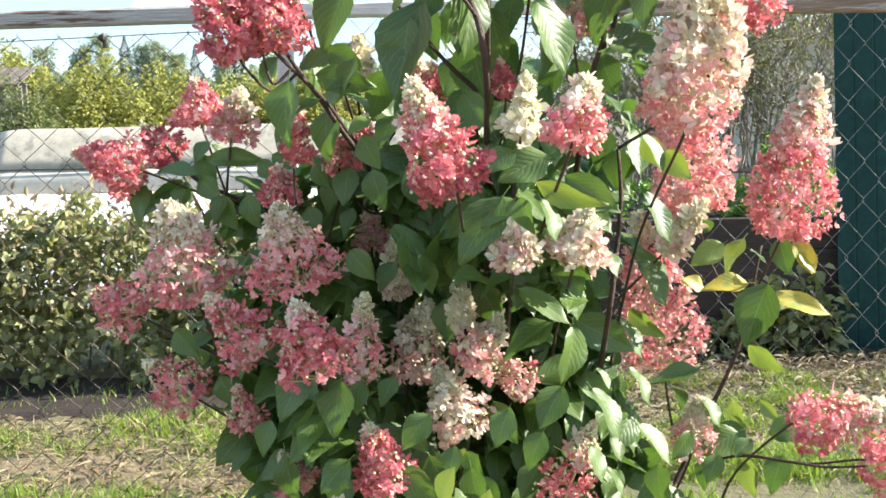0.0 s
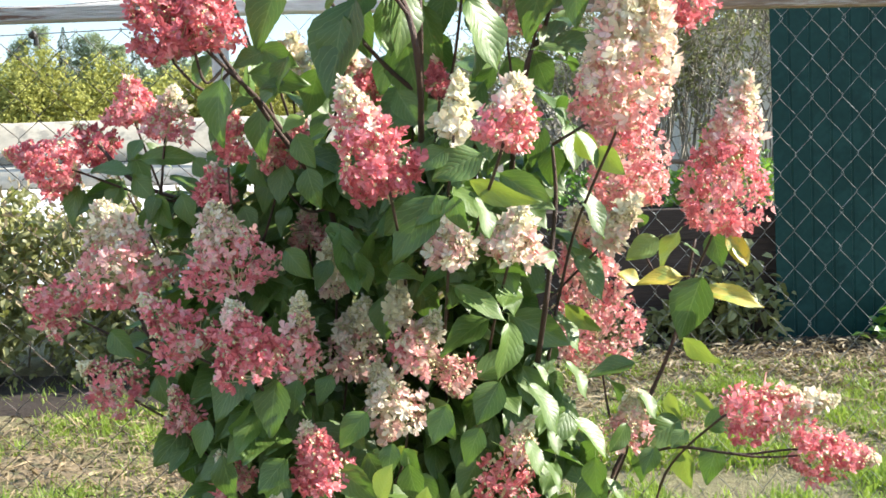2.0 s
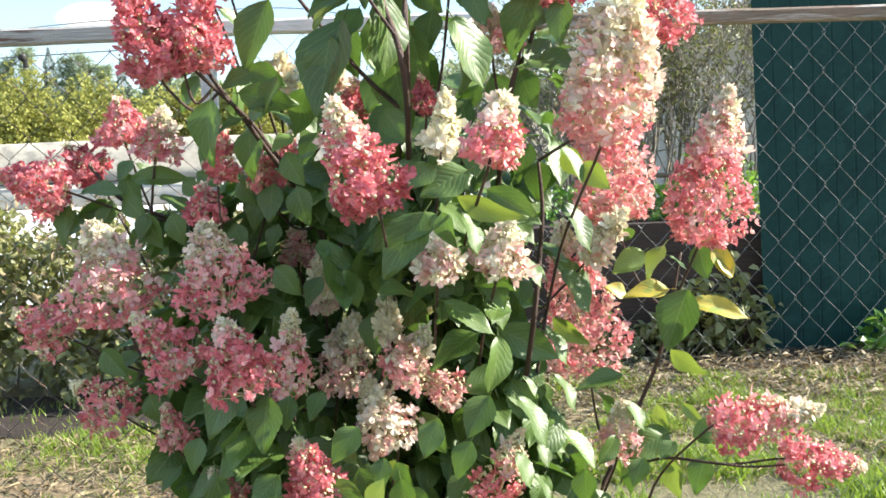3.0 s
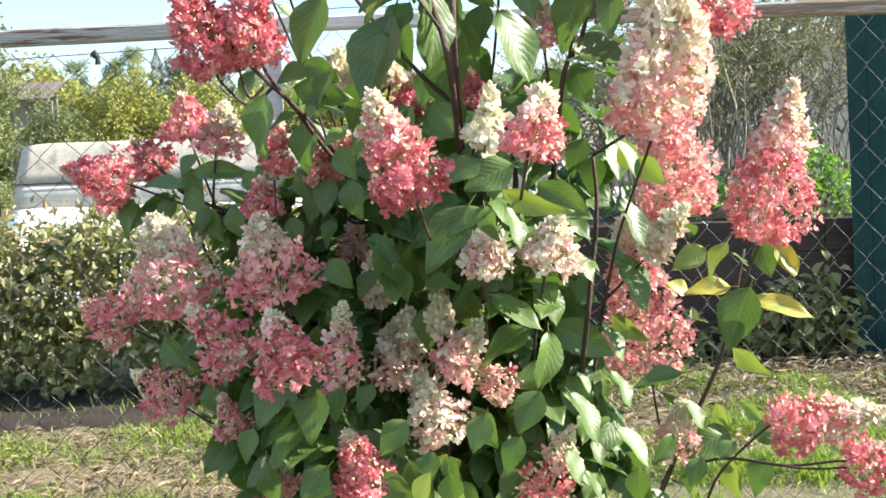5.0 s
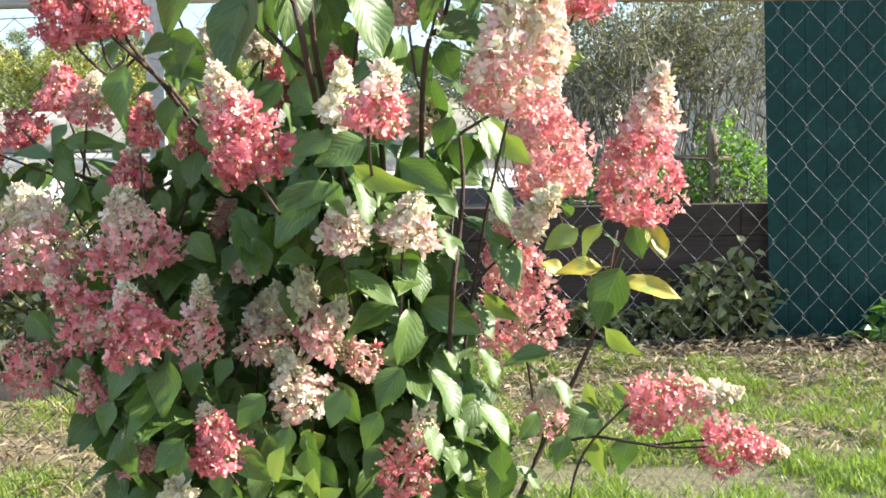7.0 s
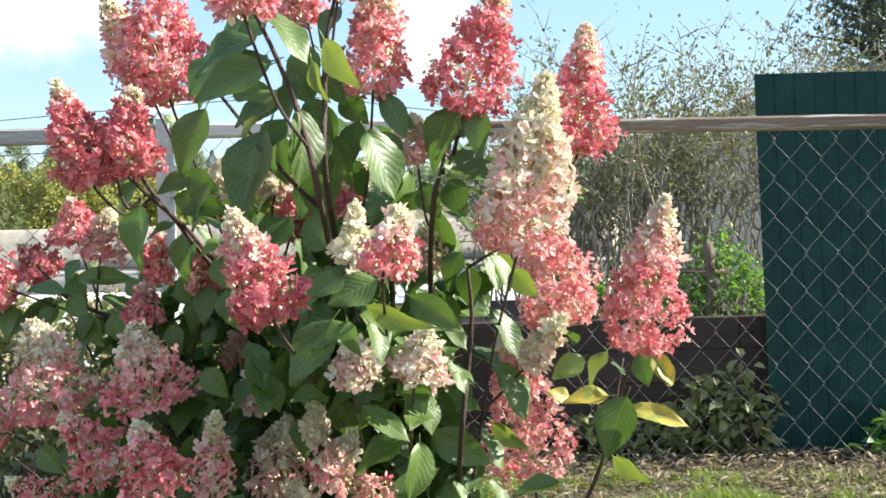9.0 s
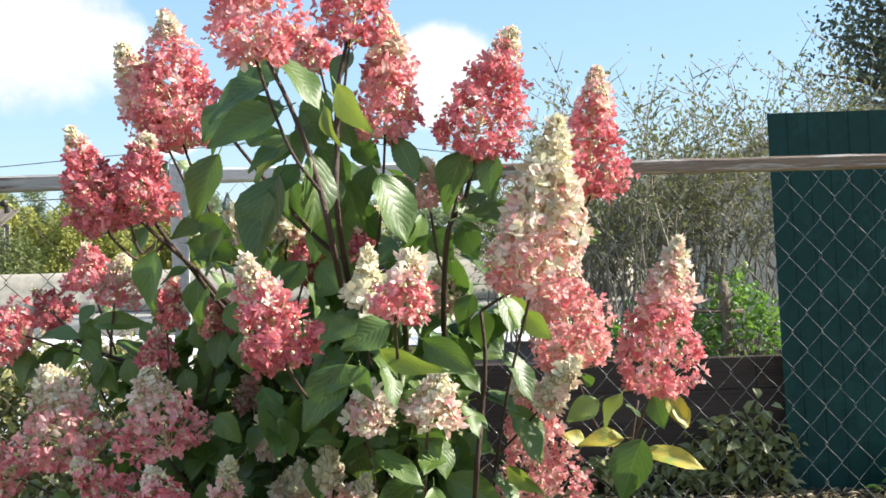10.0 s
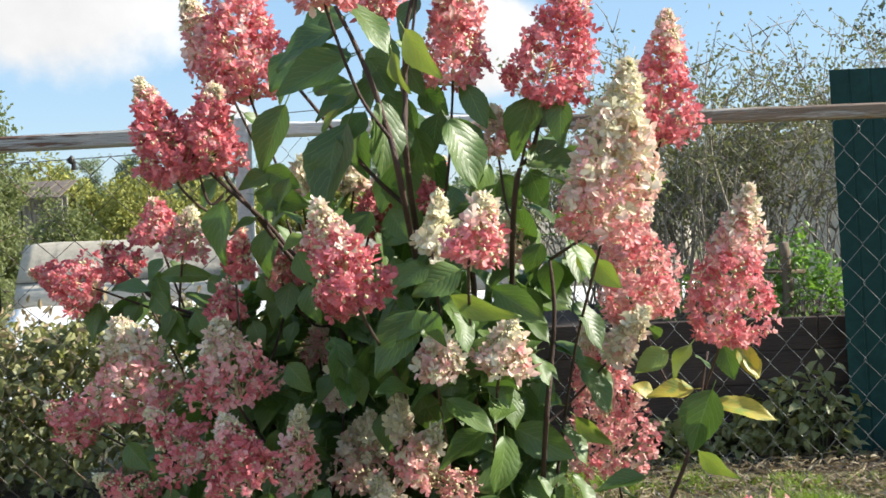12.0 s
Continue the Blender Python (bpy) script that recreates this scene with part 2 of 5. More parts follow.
OLIVE_LEAF = foliage_material("olive_leaf", (0.08, 0.095, 0.035), (0.23, 0.235, 0.11), (0.26, 0.28, 0.09), 0.3, 0.5)
DARK_LEAF = foliage_material("dark_tree_leaf", (0.045, 0.062, 0.045), (0.12, 0.15, 0.11), (0.15, 0.19, 0.09), 0.3, 0.4)
WILLOW_LEAF = foliage_material("willow_leaf", (0.10, 0.13, 0.05), (0.22, 0.25, 0.10), (0.28, 0.33, 0.10), 0.35, 0.6)
GOLD_LEAF = foliage_material("yellow_green_leaf", (0.23, 0.235, 0.05), (0.37, 0.37, 0.09), (0.44, 0.45, 0.12), 0.3, 0.7)
# aerial haze is put into this leaf colour: paler and greyer than real foliage
HAZED_LEAF = foliage_material("haze_paled_leaf", (0.19, 0.25, 0.16), (0.34, 0.41, 0.25), (0.34, 0.40, 0.20), 0.35, 0.8)
SPRUCE = foliage_material("spruce_needle", (0.10, 0.14, 0.115), (0.20, 0.25, 0.19), (0.14, 0.18, 0.10), 0.2, 0.8)


def ground_material():
    m, nt, p = material("lawn_soil")
    co = node(nt, "ShaderNodeTexCoord")
    big = node(nt, "ShaderNodeTexNoise", [("Vector", co.outputs["Object"])], Scale=1.3, Detail=7.0, Roughness=0.65)
    fine = node(nt, "ShaderNodeTexNoise", [("Vector", co.outputs["Object"])], Scale=38.0, Detail=5.0, Roughness=0.7)
    c = ramp(nt, big.outputs["Fac"], (0.36, (0.08, 0.10, 0.03)), (0.48, (0.16, 0.145, 0.065)), (0.62, (0.24, 0.19, 0.12)))
    c = mix(nt, 0.45, c, ramp(nt, fine.outputs["Fac"], (0.3, (0.08, 0.06, 0.04)), (0.55, (0.19, 0.18, 0.08)), (0.75, (0.42, 0.34, 0.23))))
    nt.links.new(c, p.inputs["Base Color"])
    b = node(nt, "ShaderNodeBump", [("Height", fine.outputs["Fac"])], Strength=0.9, Distance=0.03)
    nt.links.new(b.outputs[0], p.inputs["Normal"])
    p.inputs["Roughness"].default_value = 0.95
    return m


# ---- building helpers ----
rng = np.random.default_rng(7)


def mesh_from(name, verts, faces, mat, smooth=False):
    me = bpy.data.meshes.new(name)
    me.from_pydata(verts, [], faces)
    me.materials.append(mat)
    if smooth:
        me.polygons.foreach_set("use_smooth", [True] * len(me.polygons))
    me.update()
    return me


def part(name, me, parent, label="", local=False):
    """Links a mesh as one object under a thing or part. local: the mesh is in the parent's own axes."""
    if isinstance(me, bmesh.types.BMesh):
        raise TypeError("give a mesh")
    ob = new(name, me)
    ob.parent = parent
    if not local:
        at, up = Vector(parent.location), parent.parent
        while up:
            at, up = at + Vector(up.location), up.parent
        ob.matrix_parent_inverse = Matrix.Translation(-at)
    return tagged(ob, label)


def thing(name, at, label, category, group="", kind=""):
    ob = new(name)
    ob.location, ob.empty_display_size = at, 0.05
    return tagged(ob, label, category, group, kind)


def box_mesh(name, lo, hi, mat, bevel=0.004):
    bm = bmesh.new()
    bmesh.ops.create_cube(bm, size=1)
    for v in bm.verts:
        v.co = Vector([lo[i] + (v.co[i] + 0.5) * (hi[i] - lo[i]) for i in range(3)])
    if bevel:
        bmesh.ops.bevel(bm, geom=bm.edges[:], offset=bevel, segments=1, affect="EDGES")
    me = bpy.data.meshes.new(name)
    bm.to_mesh(me)
    bm.free()
    me.materials.append(mat)
    return me


def spline(points, steps):
    """A smooth line through the points."""
    p = np.array(points, float)
    p = np.vstack([2 * p[0] - p[1], p, 2 * p[-1] - p[-2]])
    out = []
    for i in range(1, len(p) - 2):
        for s in np.linspace(0, 1, steps, endpoint=False):
            a, b, c, d = p[i - 1 : i + 3]
            out.append(0.5 * (2 * b + (c - a) * s + (2 * a - 5 * b + 4 * c - d) * s**2 + (3 * b - a - 3 * c + d) * s**3))
    return np.array(out + [p[-2]])


def tube_data(path, r0, r1, sides=6, wobble=0.0):
    """Vertices and faces of a tapered tube along a path."""
    path = np.asarray(path, float)
    n = len(path)
    verts, faces = [], []
    for i, q in enumerate(path):
        way = path[min(i + 1, n - 1)] - path[max(i - 1, 0)]
        way /= np.linalg.norm(way) + 1e-9
        a = np.cross(way, (0.31, 0.2, 0.93) if abs(way[2]) < 0.9 else (1, 0, 0))
        a /= np.linalg.norm(a)
        b = np.cross(way, a)
        r = (r0 + (r1 - r0) * i / max(n - 1, 1)) * (1 + wobble * math.sin(i * 2.1))
        for k in range(sides):
            g = 2 * math.pi * k / sides
            verts.append(tuple(q + r * (math.cos(g) * a + math.sin(g) * b)))
    for i in range(n - 1):
        for k in range(sides):
            k2 = (k + 1) % sides
            faces.append((i * sides + k, i * sides + k2, (i + 1) * sides + k2, (i + 1) * sides + k))
    faces += [tuple(range(sides))[::-1], tuple((n - 1) * sides + k for k in range(sides))]
    return verts, faces


def joined(name, chunks, mat, smooth=True):
    verts, faces = [], []
    for v, f in chunks:
        o = len(verts)
        verts += v
        faces += [tuple(i + o for i in g) for g in f]
    return mesh_from(name, verts, faces, mat, smooth)


def cards(name, at, ahead, size, mat, shape=0.5, fold=0.25, up=None):
    """Many small folded leaves as one mesh: places, directions and sizes are arrays; each leaf is an island of its own."""
    n = len(at)
    ahead = ahead / (np.linalg.norm(ahead, axis=1, keepdims=True) + 1e-9)
    ref = rng.normal(size=(n, 3)) if up is None else up + rng.normal(scale=0.35, size=(n, 3))
    side = np.cross(ahead, ref)
    side /= np.linalg.norm(side, axis=1, keepdims=True) + 1e-9
    nor = np.cross(side, ahead)
    s = size[:, None]
    base, tip = at, at + ahead * s
    mid1, mid2 = at + ahead * s * 0.32 + nor * s * 0.06, at + ahead * s * 0.7 + nor * s * 0.02
    w = s * shape * 0.5
    lift = nor * s * fold * shape
    v = np.stack([base, mid1 + side * w + lift, mid2 + side * w * 0.75 + lift, tip - nor * s * 0.08,
                  mid2 - side * w * 0.75 + lift, mid1 - side * w + lift, mid1, mid2], 1).reshape(-1, 3)
    faces = []
    for k in range(n):
        b = 8 * k
        faces += [(b, b + 1, b + 6), (b + 6, b + 1, b + 2, b + 7), (b + 7, b + 2, b + 3), (b, b + 6, b + 5), (b + 6, b + 7, b + 4, b + 5), (b + 7, b + 3, b + 4)]
    return mesh_from(name, v.tolist(), faces, mat)


# ---- ground ----
def build_ground():
    xs = np.concatenate([[-600, -200, -60, -20, -8], np.linspace(-4, 4.5, 70), [8, 20, 60, 200, 600]])
    ys = np.concatenate([[-40, -10, -3], np.linspace(-1, 6.6, 66), [8, 10, 14, 22, 40, 90, 200, 700]])
    verts = []
    for y in ys:
        for x in xs:
            near = -4 <= x <= 4.5 and -1 <= y <= 6.6
            z = 0.02 * noise.noise((x * 1.3, y * 1.3, 0)) + 0.012 * noise.noise((x * 6, y * 6, 3)) if near else 0.0
            verts.append((x, y, z))
    w = len(xs)
    faces = [(j * w + i, j * w + i + 1, (j + 1) * w + i + 1, (j + 1) * w + i) for j in range(len(ys) - 1) for i in range(w - 1)]
    ob = new("ground", mesh_from("ground", verts, faces, ground_material(), True))
    tagged(ob, "uneven garden ground of worn lawn, dry soil and straw", "ground", kind="structure")


build_ground()


def bare_strip(x0, x1, y0, y1, mat, label, lift, seed):
    """A strip of bare soil with a ragged edge, lying on the ground."""
    nx, ny, verts, faces = 90, 16, [], []
    for j in range(ny + 1):
        for i in range(nx + 1):
            x = x0 + (x1 - x0) * i / nx
            v = j / ny
            wob = 0.16 * noise.noise((x * 1.6, seed, 0)) + 0.07 * noise.noise((x * 7, seed, 2))
            wob2 = 0.16 * noise.noise((x * 1.6, seed, 5)) + 0.07 * noise.noise((x * 7, seed, 8))
            y = (y0 + wob) * (1 - v) + (y1 + wob2) * v
            z = 0.02 * noise.noise((x * 1.3, y * 1.3, 0)) + 0.012 * noise.noise((x * 6, y * 6, 3))
            edge = min(v, 1 - v, i / nx, 1 - i / nx) * 8
            verts.append((x, y, z + lift * min(1.0, edge) - 0.010 * max(0.0, 1 - edge) + 0.008 * noise.noise((x * 22, y * 22, seed))))
    w = nx + 1
    faces = [(j * w + i, j * w + i + 1, (j + 1) * w + i + 1, (j + 1) * w + i) for j in range(ny) for i in range(nx)]
    tagged(new("bare_soil", mesh_from("bare_soil", verts, faces, mat, True)), label, "soil", kind="stuff")


# first strip: real soil, with the shrub's shade painted in as a darker tone
bare_strip(-3.2, 0.3, 4.40, 5.2, SOIL, "bare soil at the foot of the berry shrub, coloured darker for its shade", 0.012, 1.0)
bare_strip(0.5, 3.2, 5.00, 5.45, SOIL, "dark bare soil at the foot of the planks", 0.012, 3.0)
bare_strip(-2.8, 0.5, 3.55, 3.92, DRY_EARTH, "worn beige earth path across the lawn", 0.008, 5.0)
bare_strip(0.6, 3.2, 3.80, 4.02, DRY_EARTH, "worn beige earth path across the lawn", 0.008, 7.0)


def blades(name, n, xr, yr, height, mat, label, keep):
    """Grass as one sheet of many bent blades; keep(x, y) thins it out."""
    x, y = rng.uniform(*xr, n), rng.uniform(*yr, n)
    clump = np.array([noise.noise((a * 3.1, b * 3.1, 5)) + 0.5 * noise.noise((a * 9, b * 9, 2)) for a, b in zip(x, y)])
    ok = (clump > 0.02 + 0.20 * rng.normal(size=n)) & np.array([keep(a, b) for a, b in zip(x, y)])
    x, y, clump = x[ok], y[ok], clump[ok]
    n = len(x)
    g = rng.uniform(0, 2 * np.pi, n)
    h = height * rng.uniform(0.35, 1.1, n) * (1 + 0.8 * clump)
    lean = rng.uniform(0.15, 1.1, n) * h
    wide = rng.uniform(0.0012, 0.0040, n)
    d = np.stack([np.cos(g), np.sin(g), 0 * g], 1)
    s = np.stack([-np.sin(g), np.cos(g), 0 * g], 1) * wide[:, None]
    b = np.stack([x, y, np.full(n, -0.012)], 1)
    m = b + d * (lean * 0.3)[:, None] + np.array([0, 0, 1]) * (h * 0.62)[:, None]
    t = b + d * lean[:, None] + np.array([0, 0, 1]) * h[:, None]
    v = np.stack([b - s, b + s, m + s * 0.8, m - s * 0.8, t], 1).reshape(-1, 3)
    faces = [f for k in range(n) for f in ((5 * k, 5 * k + 1, 5 * k + 2, 5 * k + 3), (5 * k + 3, 5 * k + 2, 5 * k + 4))]
    tagged(new(name, mesh_from(name, v.tolist(), faces, mat)), label, "grass", kind="stuff")


def off_path(x, y):
    if 3.55 < y < 3.95 and x < 0.4:
        return random.random() < 0.32
    if 3.75 < y < 4.05 and x > 0.4:
        return random.random() < 0.15
    return random.random() < (1.0 if y < 4.45 else 0.12)


blades("grass", 120000, (-2.6, 3.2), (2.2, 5.0), 0.055, GRASS, "short patchy sunlit lawn grass growing on worn soil", off_path)
blades("grass", 52000, (0.3, 3.1), (2.5, 4.5), 0.055, GRASS, "greener lawn grass beyond the fence", lambda x, y: True)
blades("grass", 22000, (0.5, 3.1), (4.3, 5.15), 0.06, GRASS, "sparse grass tufts among fallen leaves", lambda x, y: noise.noise((x * 2.3, y * 2.3, 9)) > 0.0)
blades("grass", 9000, (-0.6, 1.8), (1.2, 2.4), 0.07, GRASS, "taller grass growing under the hydrangea by the fence", lambda x, y: True)


def litter(n, xr, yr, size, label, lift=0.03, mat=STRAW, shape=0.085):
    at = np.stack([rng.uniform(*xr, n), rng.uniform(*yr, n), rng.uniform(0, lift, n)], 1)
    ahead = np.stack([rng.normal(size=n), rng.normal(size=n), rng.normal(scale=0.25, size=n)], 1)
    me = cards("dry_litter", at, ahead, size * rng.uniform(0.4, 1.3, n), mat, shape, 0.2, np.tile((0.0, 0, 1), (n, 1)))
    tagged(new("dry_litter", me), label, "litter", kind="stuff")


litter(9500, (-2.6, 0.6), (3.0, 4.35), 0.065, "straw-coloured dry grass and stalks lying on the lawn")
litter(3600, (0.6, 3.2), (4.1, 5.2), 0.070, "straw-coloured stalks lying before the green sheet", 0.04)
litter(4600, (0.5, 3.2), (4.30, 5.3), 0.040, "brown fallen leaves lying before the green sheet", 0.03, LEAF_LITTER, 0.36)
litter(650, (0.5, 3.2), (4.35, 5.2), 0.050, "pale curled dead leaves lying before the green sheet", 0.05, PALE_LITTER, 0.28)
litter(1500, (0.4, 3.2), (3.72, 4.06), 0.030, "pale crumbs and bits of stalk on the worn path", 0.02, PALE_LITTER, 0.5)
litter(2600, (-2.6, 0.5), (3.35, 4.45), 0.034, "dark and pale leaf scraps lying on the lawn", 0.03, LEAF_LITTER, 0.4)
litter(3400, (0.4, 3.0), (3.5, 4.3), 0.060, "scattered straw on the worn strip of lawn")


# ---- chain-link fence ----
FENCE_Y = 2.30
fence = thing("chainlink_fence", (0.4, FENCE_Y, 0), "galvanised chain-link fence with weathered wooden top rails", "fence")


def chainlink(x0, x1, z0, z1, pitch, rise, y, r):
    """Interlinked zigzag wires that hang side by side."""
    chunks, k, x = [], 0, x0
    while x < x1:
        pts, j, z = [], 0, z1
        while z > z0:
            out = (1 if (j + k) % 2 else -1) * pitch * 0.27
            sway = 0.002 * math.sin(k * 1.7 + j * 0.6)
            bow = 0.002 if k % 2 else -0.002
            pts += [(x + out * 0.92 + sway, y - 0.002 + bow, z + rise * 0.03), (x + out + sway, y + bow, z - rise * 0.02)]
            z -= rise / 2
            j += 1
        chunks.append(tube_data(pts, r, r, 4))
        x += pitch / 2
        k += 1
    return chunks


part("wire_mesh", joined("wire_mesh", chainlink(-0.07, 2.45, 0.06, 1.292, 0.0600, 0.0727, FENCE_Y, 0.00058), WIRE), fence, "shiny wire diamonds")
part("wire_mesh", joined("wire_mesh", chainlink(-1.9, -0.09, 0.06, 1.268, 0.0790, 0.0790, FENCE_Y, 0.00080), WIRE_OLD), fence, "dull wire diamonds")


def rail(x0, x1, za, zb, h, mat, label):
    """A rail board with worn, slightly wavy edges."""
    n = 26
    verts, faces = [], []
    for i in range(n + 1):
        s = i / n
        x, z = x0 + (x1 - x0) * s, za + (zb - za) * s
        e = 0.0016 * noise.noise((x * 9, za * 7, 1)) + 0.001 * noise.noise((x * 31, 2, za))
        c = 0.004
        for dy, dz in ((-0.022 + c, 0), (-0.022, c), (-0.022, h - c), (-0.022 + c, h), (0.022 - c, h), (0.022, h - c), (0.022, c), (0.022 - c, 0)):
            verts.append((x, FENCE_Y - 0.028 + dy, z + dz + e * (1 if dz > h / 2 else -0.6)))
    for i in range(n):
        for k in range(8):
            faces.append((i * 8 + k, i * 8 + (k + 1) % 8, i * 8 + 8 + (k + 1) % 8, i * 8 + 8 + k))
    faces += [tuple(range(8))[::-1], tuple(n * 8 + k for k in range(8))]
    part("top_rail", mesh_from("top_rail", verts, faces, mat), fence, label)


rail(-1.9, -0.092, 1.270, 1.283, 0.030, RAIL_GREY, "grey board with peeling paint")
rail(-0.060, 0.52, 1.286, 1.283, 0.028, RAIL_WHITE, "pale painted board")
rail(0.523, 2.45, 1.277, 1.264, 0.027, RAIL_BROWN, "brown board with flaking paint")
part("post", box_mesh("post", (-0.090, FENCE_Y - 0.052, 0), (-0.062, FENCE_Y - 0.02, 1.326), POST_WHITE, 0.003), fence, "pale painted post")
part("post", box_mesh("post", (2.0, FENCE_Y + 0.005, 0), (2.04, FENCE_Y + 0.045, 1.27), OLD_BARK, 0.004), fence, "dark wooden post")


def wire_line(points, r, label, name="strung_wire"):
    ob = new(name, joined(name, [tube_data(spline(points, 8), r, r, 5)], WIRE))
    tagged(ob, label, "wire")


wire_line([(-1.9, FENCE_Y + 0.02, 1.236), (-0.8, FENCE_Y + 0.02, 1.255), (-0.425, FENCE_Y + 0.02, 1.264), (-0.07, FENCE_Y + 0.02, 1.274)], 0.0011, "thin slack wire strung under the grey rail")
wire_line([(-6.62, 14.0, 2.07), (-4.67, 14.0, 2.15), (-2.8, 14.0, 2.27), (-0.93, 14.0, 2.35), (0.22, 14.0, 2.21), (2.74, 14.0, 1.86)], 0.006, "thin overhead cable against the sky", "overhead_cable")


def insulator():
    bm = bmesh.new()
    bmesh.ops.create_uvsphere(bm, u_segments=10, v_segments=7, radius=0.008)
    for v in bm.verts:
        v.co.z *= 1.0 + 0.25 * math.sin(v.co.x * 300)
    bmesh.ops.create_cone(bm, cap_ends=True, segments=8, radius1=0.006, radius2=0.004, depth=0.016, matrix=Matrix.Translation((0.006, 0, -0.011)))
    me = bpy.data.meshes.new("fence_clip")
    bm.to_mesh(me)
    bm.free()
    me.materials.append(BLACK)
    ob = new("fence_clip", me)
    ob.location = (-0.425, FENCE_Y + 0.018, 1.262)
    tagged(ob, "small black plastic clip on the wire under the rail", "clip")


insulator()


# ---- green sheet, plank bank and the garden behind ----
def green_sheet(x0, x1, y, z0, z1, lean):
    """Profiled steel sheet: flat pans with narrow upright ribs."""
    ob = thing("metal_fence_panel", ((x0 + x1) / 2, y, 0), "dark green painted profiled steel sheet standing behind the chain-link fence", "fence panel")
    xs, x = [], x0
    while x < x1:
        xs += [(x, 0.0), (x + 0.076, 0.0), (x + 0.078, 0.003), (x + 0.086, 0.003), (x + 0.088, 0.0)]
        x += 0.090
    verts, faces = [], []
    for back_off in (0.0, 0.0025):
        for z in np.linspace(z0, z1, 7):
            for px, out in xs:
                verts.append((px - lean * z, y + out + back_off + 0.003 * noise.noise((px * 2, z * 2, 4)), z))
    w, h = len(xs), 7
    for b in (0, 1):
        for j in range(h - 1):
            for i in range(w - 1):
                q = [b * w * h + j * w + i, b * w * h + j * w + i + 1, b * w * h + (j + 1) * w + i + 1, b * w * h + (j + 1) * w + i]
                faces.append(tuple(q if not b else q[::-1]))
    part("sheet", mesh_from("sheet", verts, faces, GREEN_STEEL), ob)
    for z in (0.35, 1.40):
        part("cross_bar", box_mesh("cross_bar", (x0 + 0.02 - lean * z, y + 0.02, z), (x1, y + 0.05, z + 0.05), PLANK), ob)
    for px in (x0 + 0.25, x1 - 0.3):
        part("post", box_mesh("post", (px, y + 0.055, 0), (px + 0.06, y + 0.115, z1 - 0.06), PLANK), ob)


green_sheet(1.935, 4.3, 5.36, 0.0, 1.672, 0.033)

bank = thing("plank_edging", (1.0, 5.5, 0), "low dark weathered plank wall edging a raised bed", "retaining wall")
for row in range(4):
    z = 0.005 + row * 0.148
    x = -0.6
    while x < 2.2:
        length = min(random.uniform(0.9, 1.5), 2.25 - x)
        part("plank", box_mesh("plank", (x, 5.47 + random.uniform(-0.006, 0.006), z), (x + length - 0.003, 5.50, z + 0.1465), PLANK, 0.004), bank)
        x += length
mound = new("raised_bed_soil", box_mesh("raised_bed_soil", (-0.6, 5.503, 0.0), (2.25, 7.0, 0.57), SOIL, 0.03))
tagged(mound, "dark soil filling the raised bed behind the planks", "soil", kind="stuff")


def twiggy_shrub(at, height, spread, stems, leaves, mat, label, leaf_size=0.027, top=0.70):
    """An upright shrub of thin grey stems with small leaves towards the top."""
    ob = thing("shrub", at, label, "shrub")
    chunks, tips = [], []
    for _ in range(stems):
        g, d = rng.uniform(0, 2 * np.pi), rng.uniform(0, 1) ** 0.5
        foot = np.array(at) + (d * spread * 0.55 * math.cos(g), d * spread * 0.3 * math.sin(g), -0.02)
        h = height * rng.uniform(0.55, 1.05)
        lean = rng.normal(scale=0.24, size=2) * h + np.array([math.cos(g), math.sin(g) * 0.4]) * spread * 0.25
        pts = [foot, foot + (lean[0] * 0.25 + rng.normal(scale=0.06), lean[1] * 0.3, h * 0.4), foot + (lean[0] * 0.6 + rng.normal(scale=0.09), lean[1] * 0.6, h * 0.75), foot + (lean[0], lean[1], h)]
        line = spline(pts, 4)
        chunks.append(tube_data(line, rng.uniform(0.003, 0.008), 0.0015, 4))
        for q in line[5:]:
            tips.append(q)
        for _ in range(7):
            q = line[rng.integers(4, len(line))]
            e = q + np.array([rng.normal(scale=0.12), rng.normal(scale=0.10), rng.uniform(0.05, 0.25)]) * (height / 2)
            twig = [q, (q + e) / 2 + rng.normal(scale=0.015, size=3), e]
            chunks.append(tube_data(twig, 0.0034, 0.0018, 3))
            tips += twig[1:]
    part("branchwork", joined("branchwork", chunks, STICK), ob, "dense thin grey stems")
    tips = np.array(tips)
    weight = np.exp(-((((tips[:, 2] - at[2]) / height - top) / 0.34) ** 2)) + 0.04
    pick = tips[rng.choice(len(tips), leaves, p=weight / weight.sum())] + rng.normal(scale=0.030, size=(leaves, 3))
    ahead = rng.normal(size=(leaves, 3)) + (0, 0, -0.3)
    part("foliage", cards("foliage", pick, ahead, leaf_size * rng.uniform(0.6, 1.3, leaves), mat, 0.5), ob, "small olive leaves")
    return ob


for sx, sy, sh, sp in ((1.42, 6.2, 1.35, 0.8), (1.78, 6.5, 1.45, 0.75), (2.60, 6.7, 1.56, 0.75), (1.1, 6.9, 1.0, 0.6)):
    twiggy_shrub((sx, sy, 0.55), sh * 0.97, sp, 58, 4000, OLIVE_LEAF, "tall dry twiggy shrub with sparse olive leaves behind the planks")


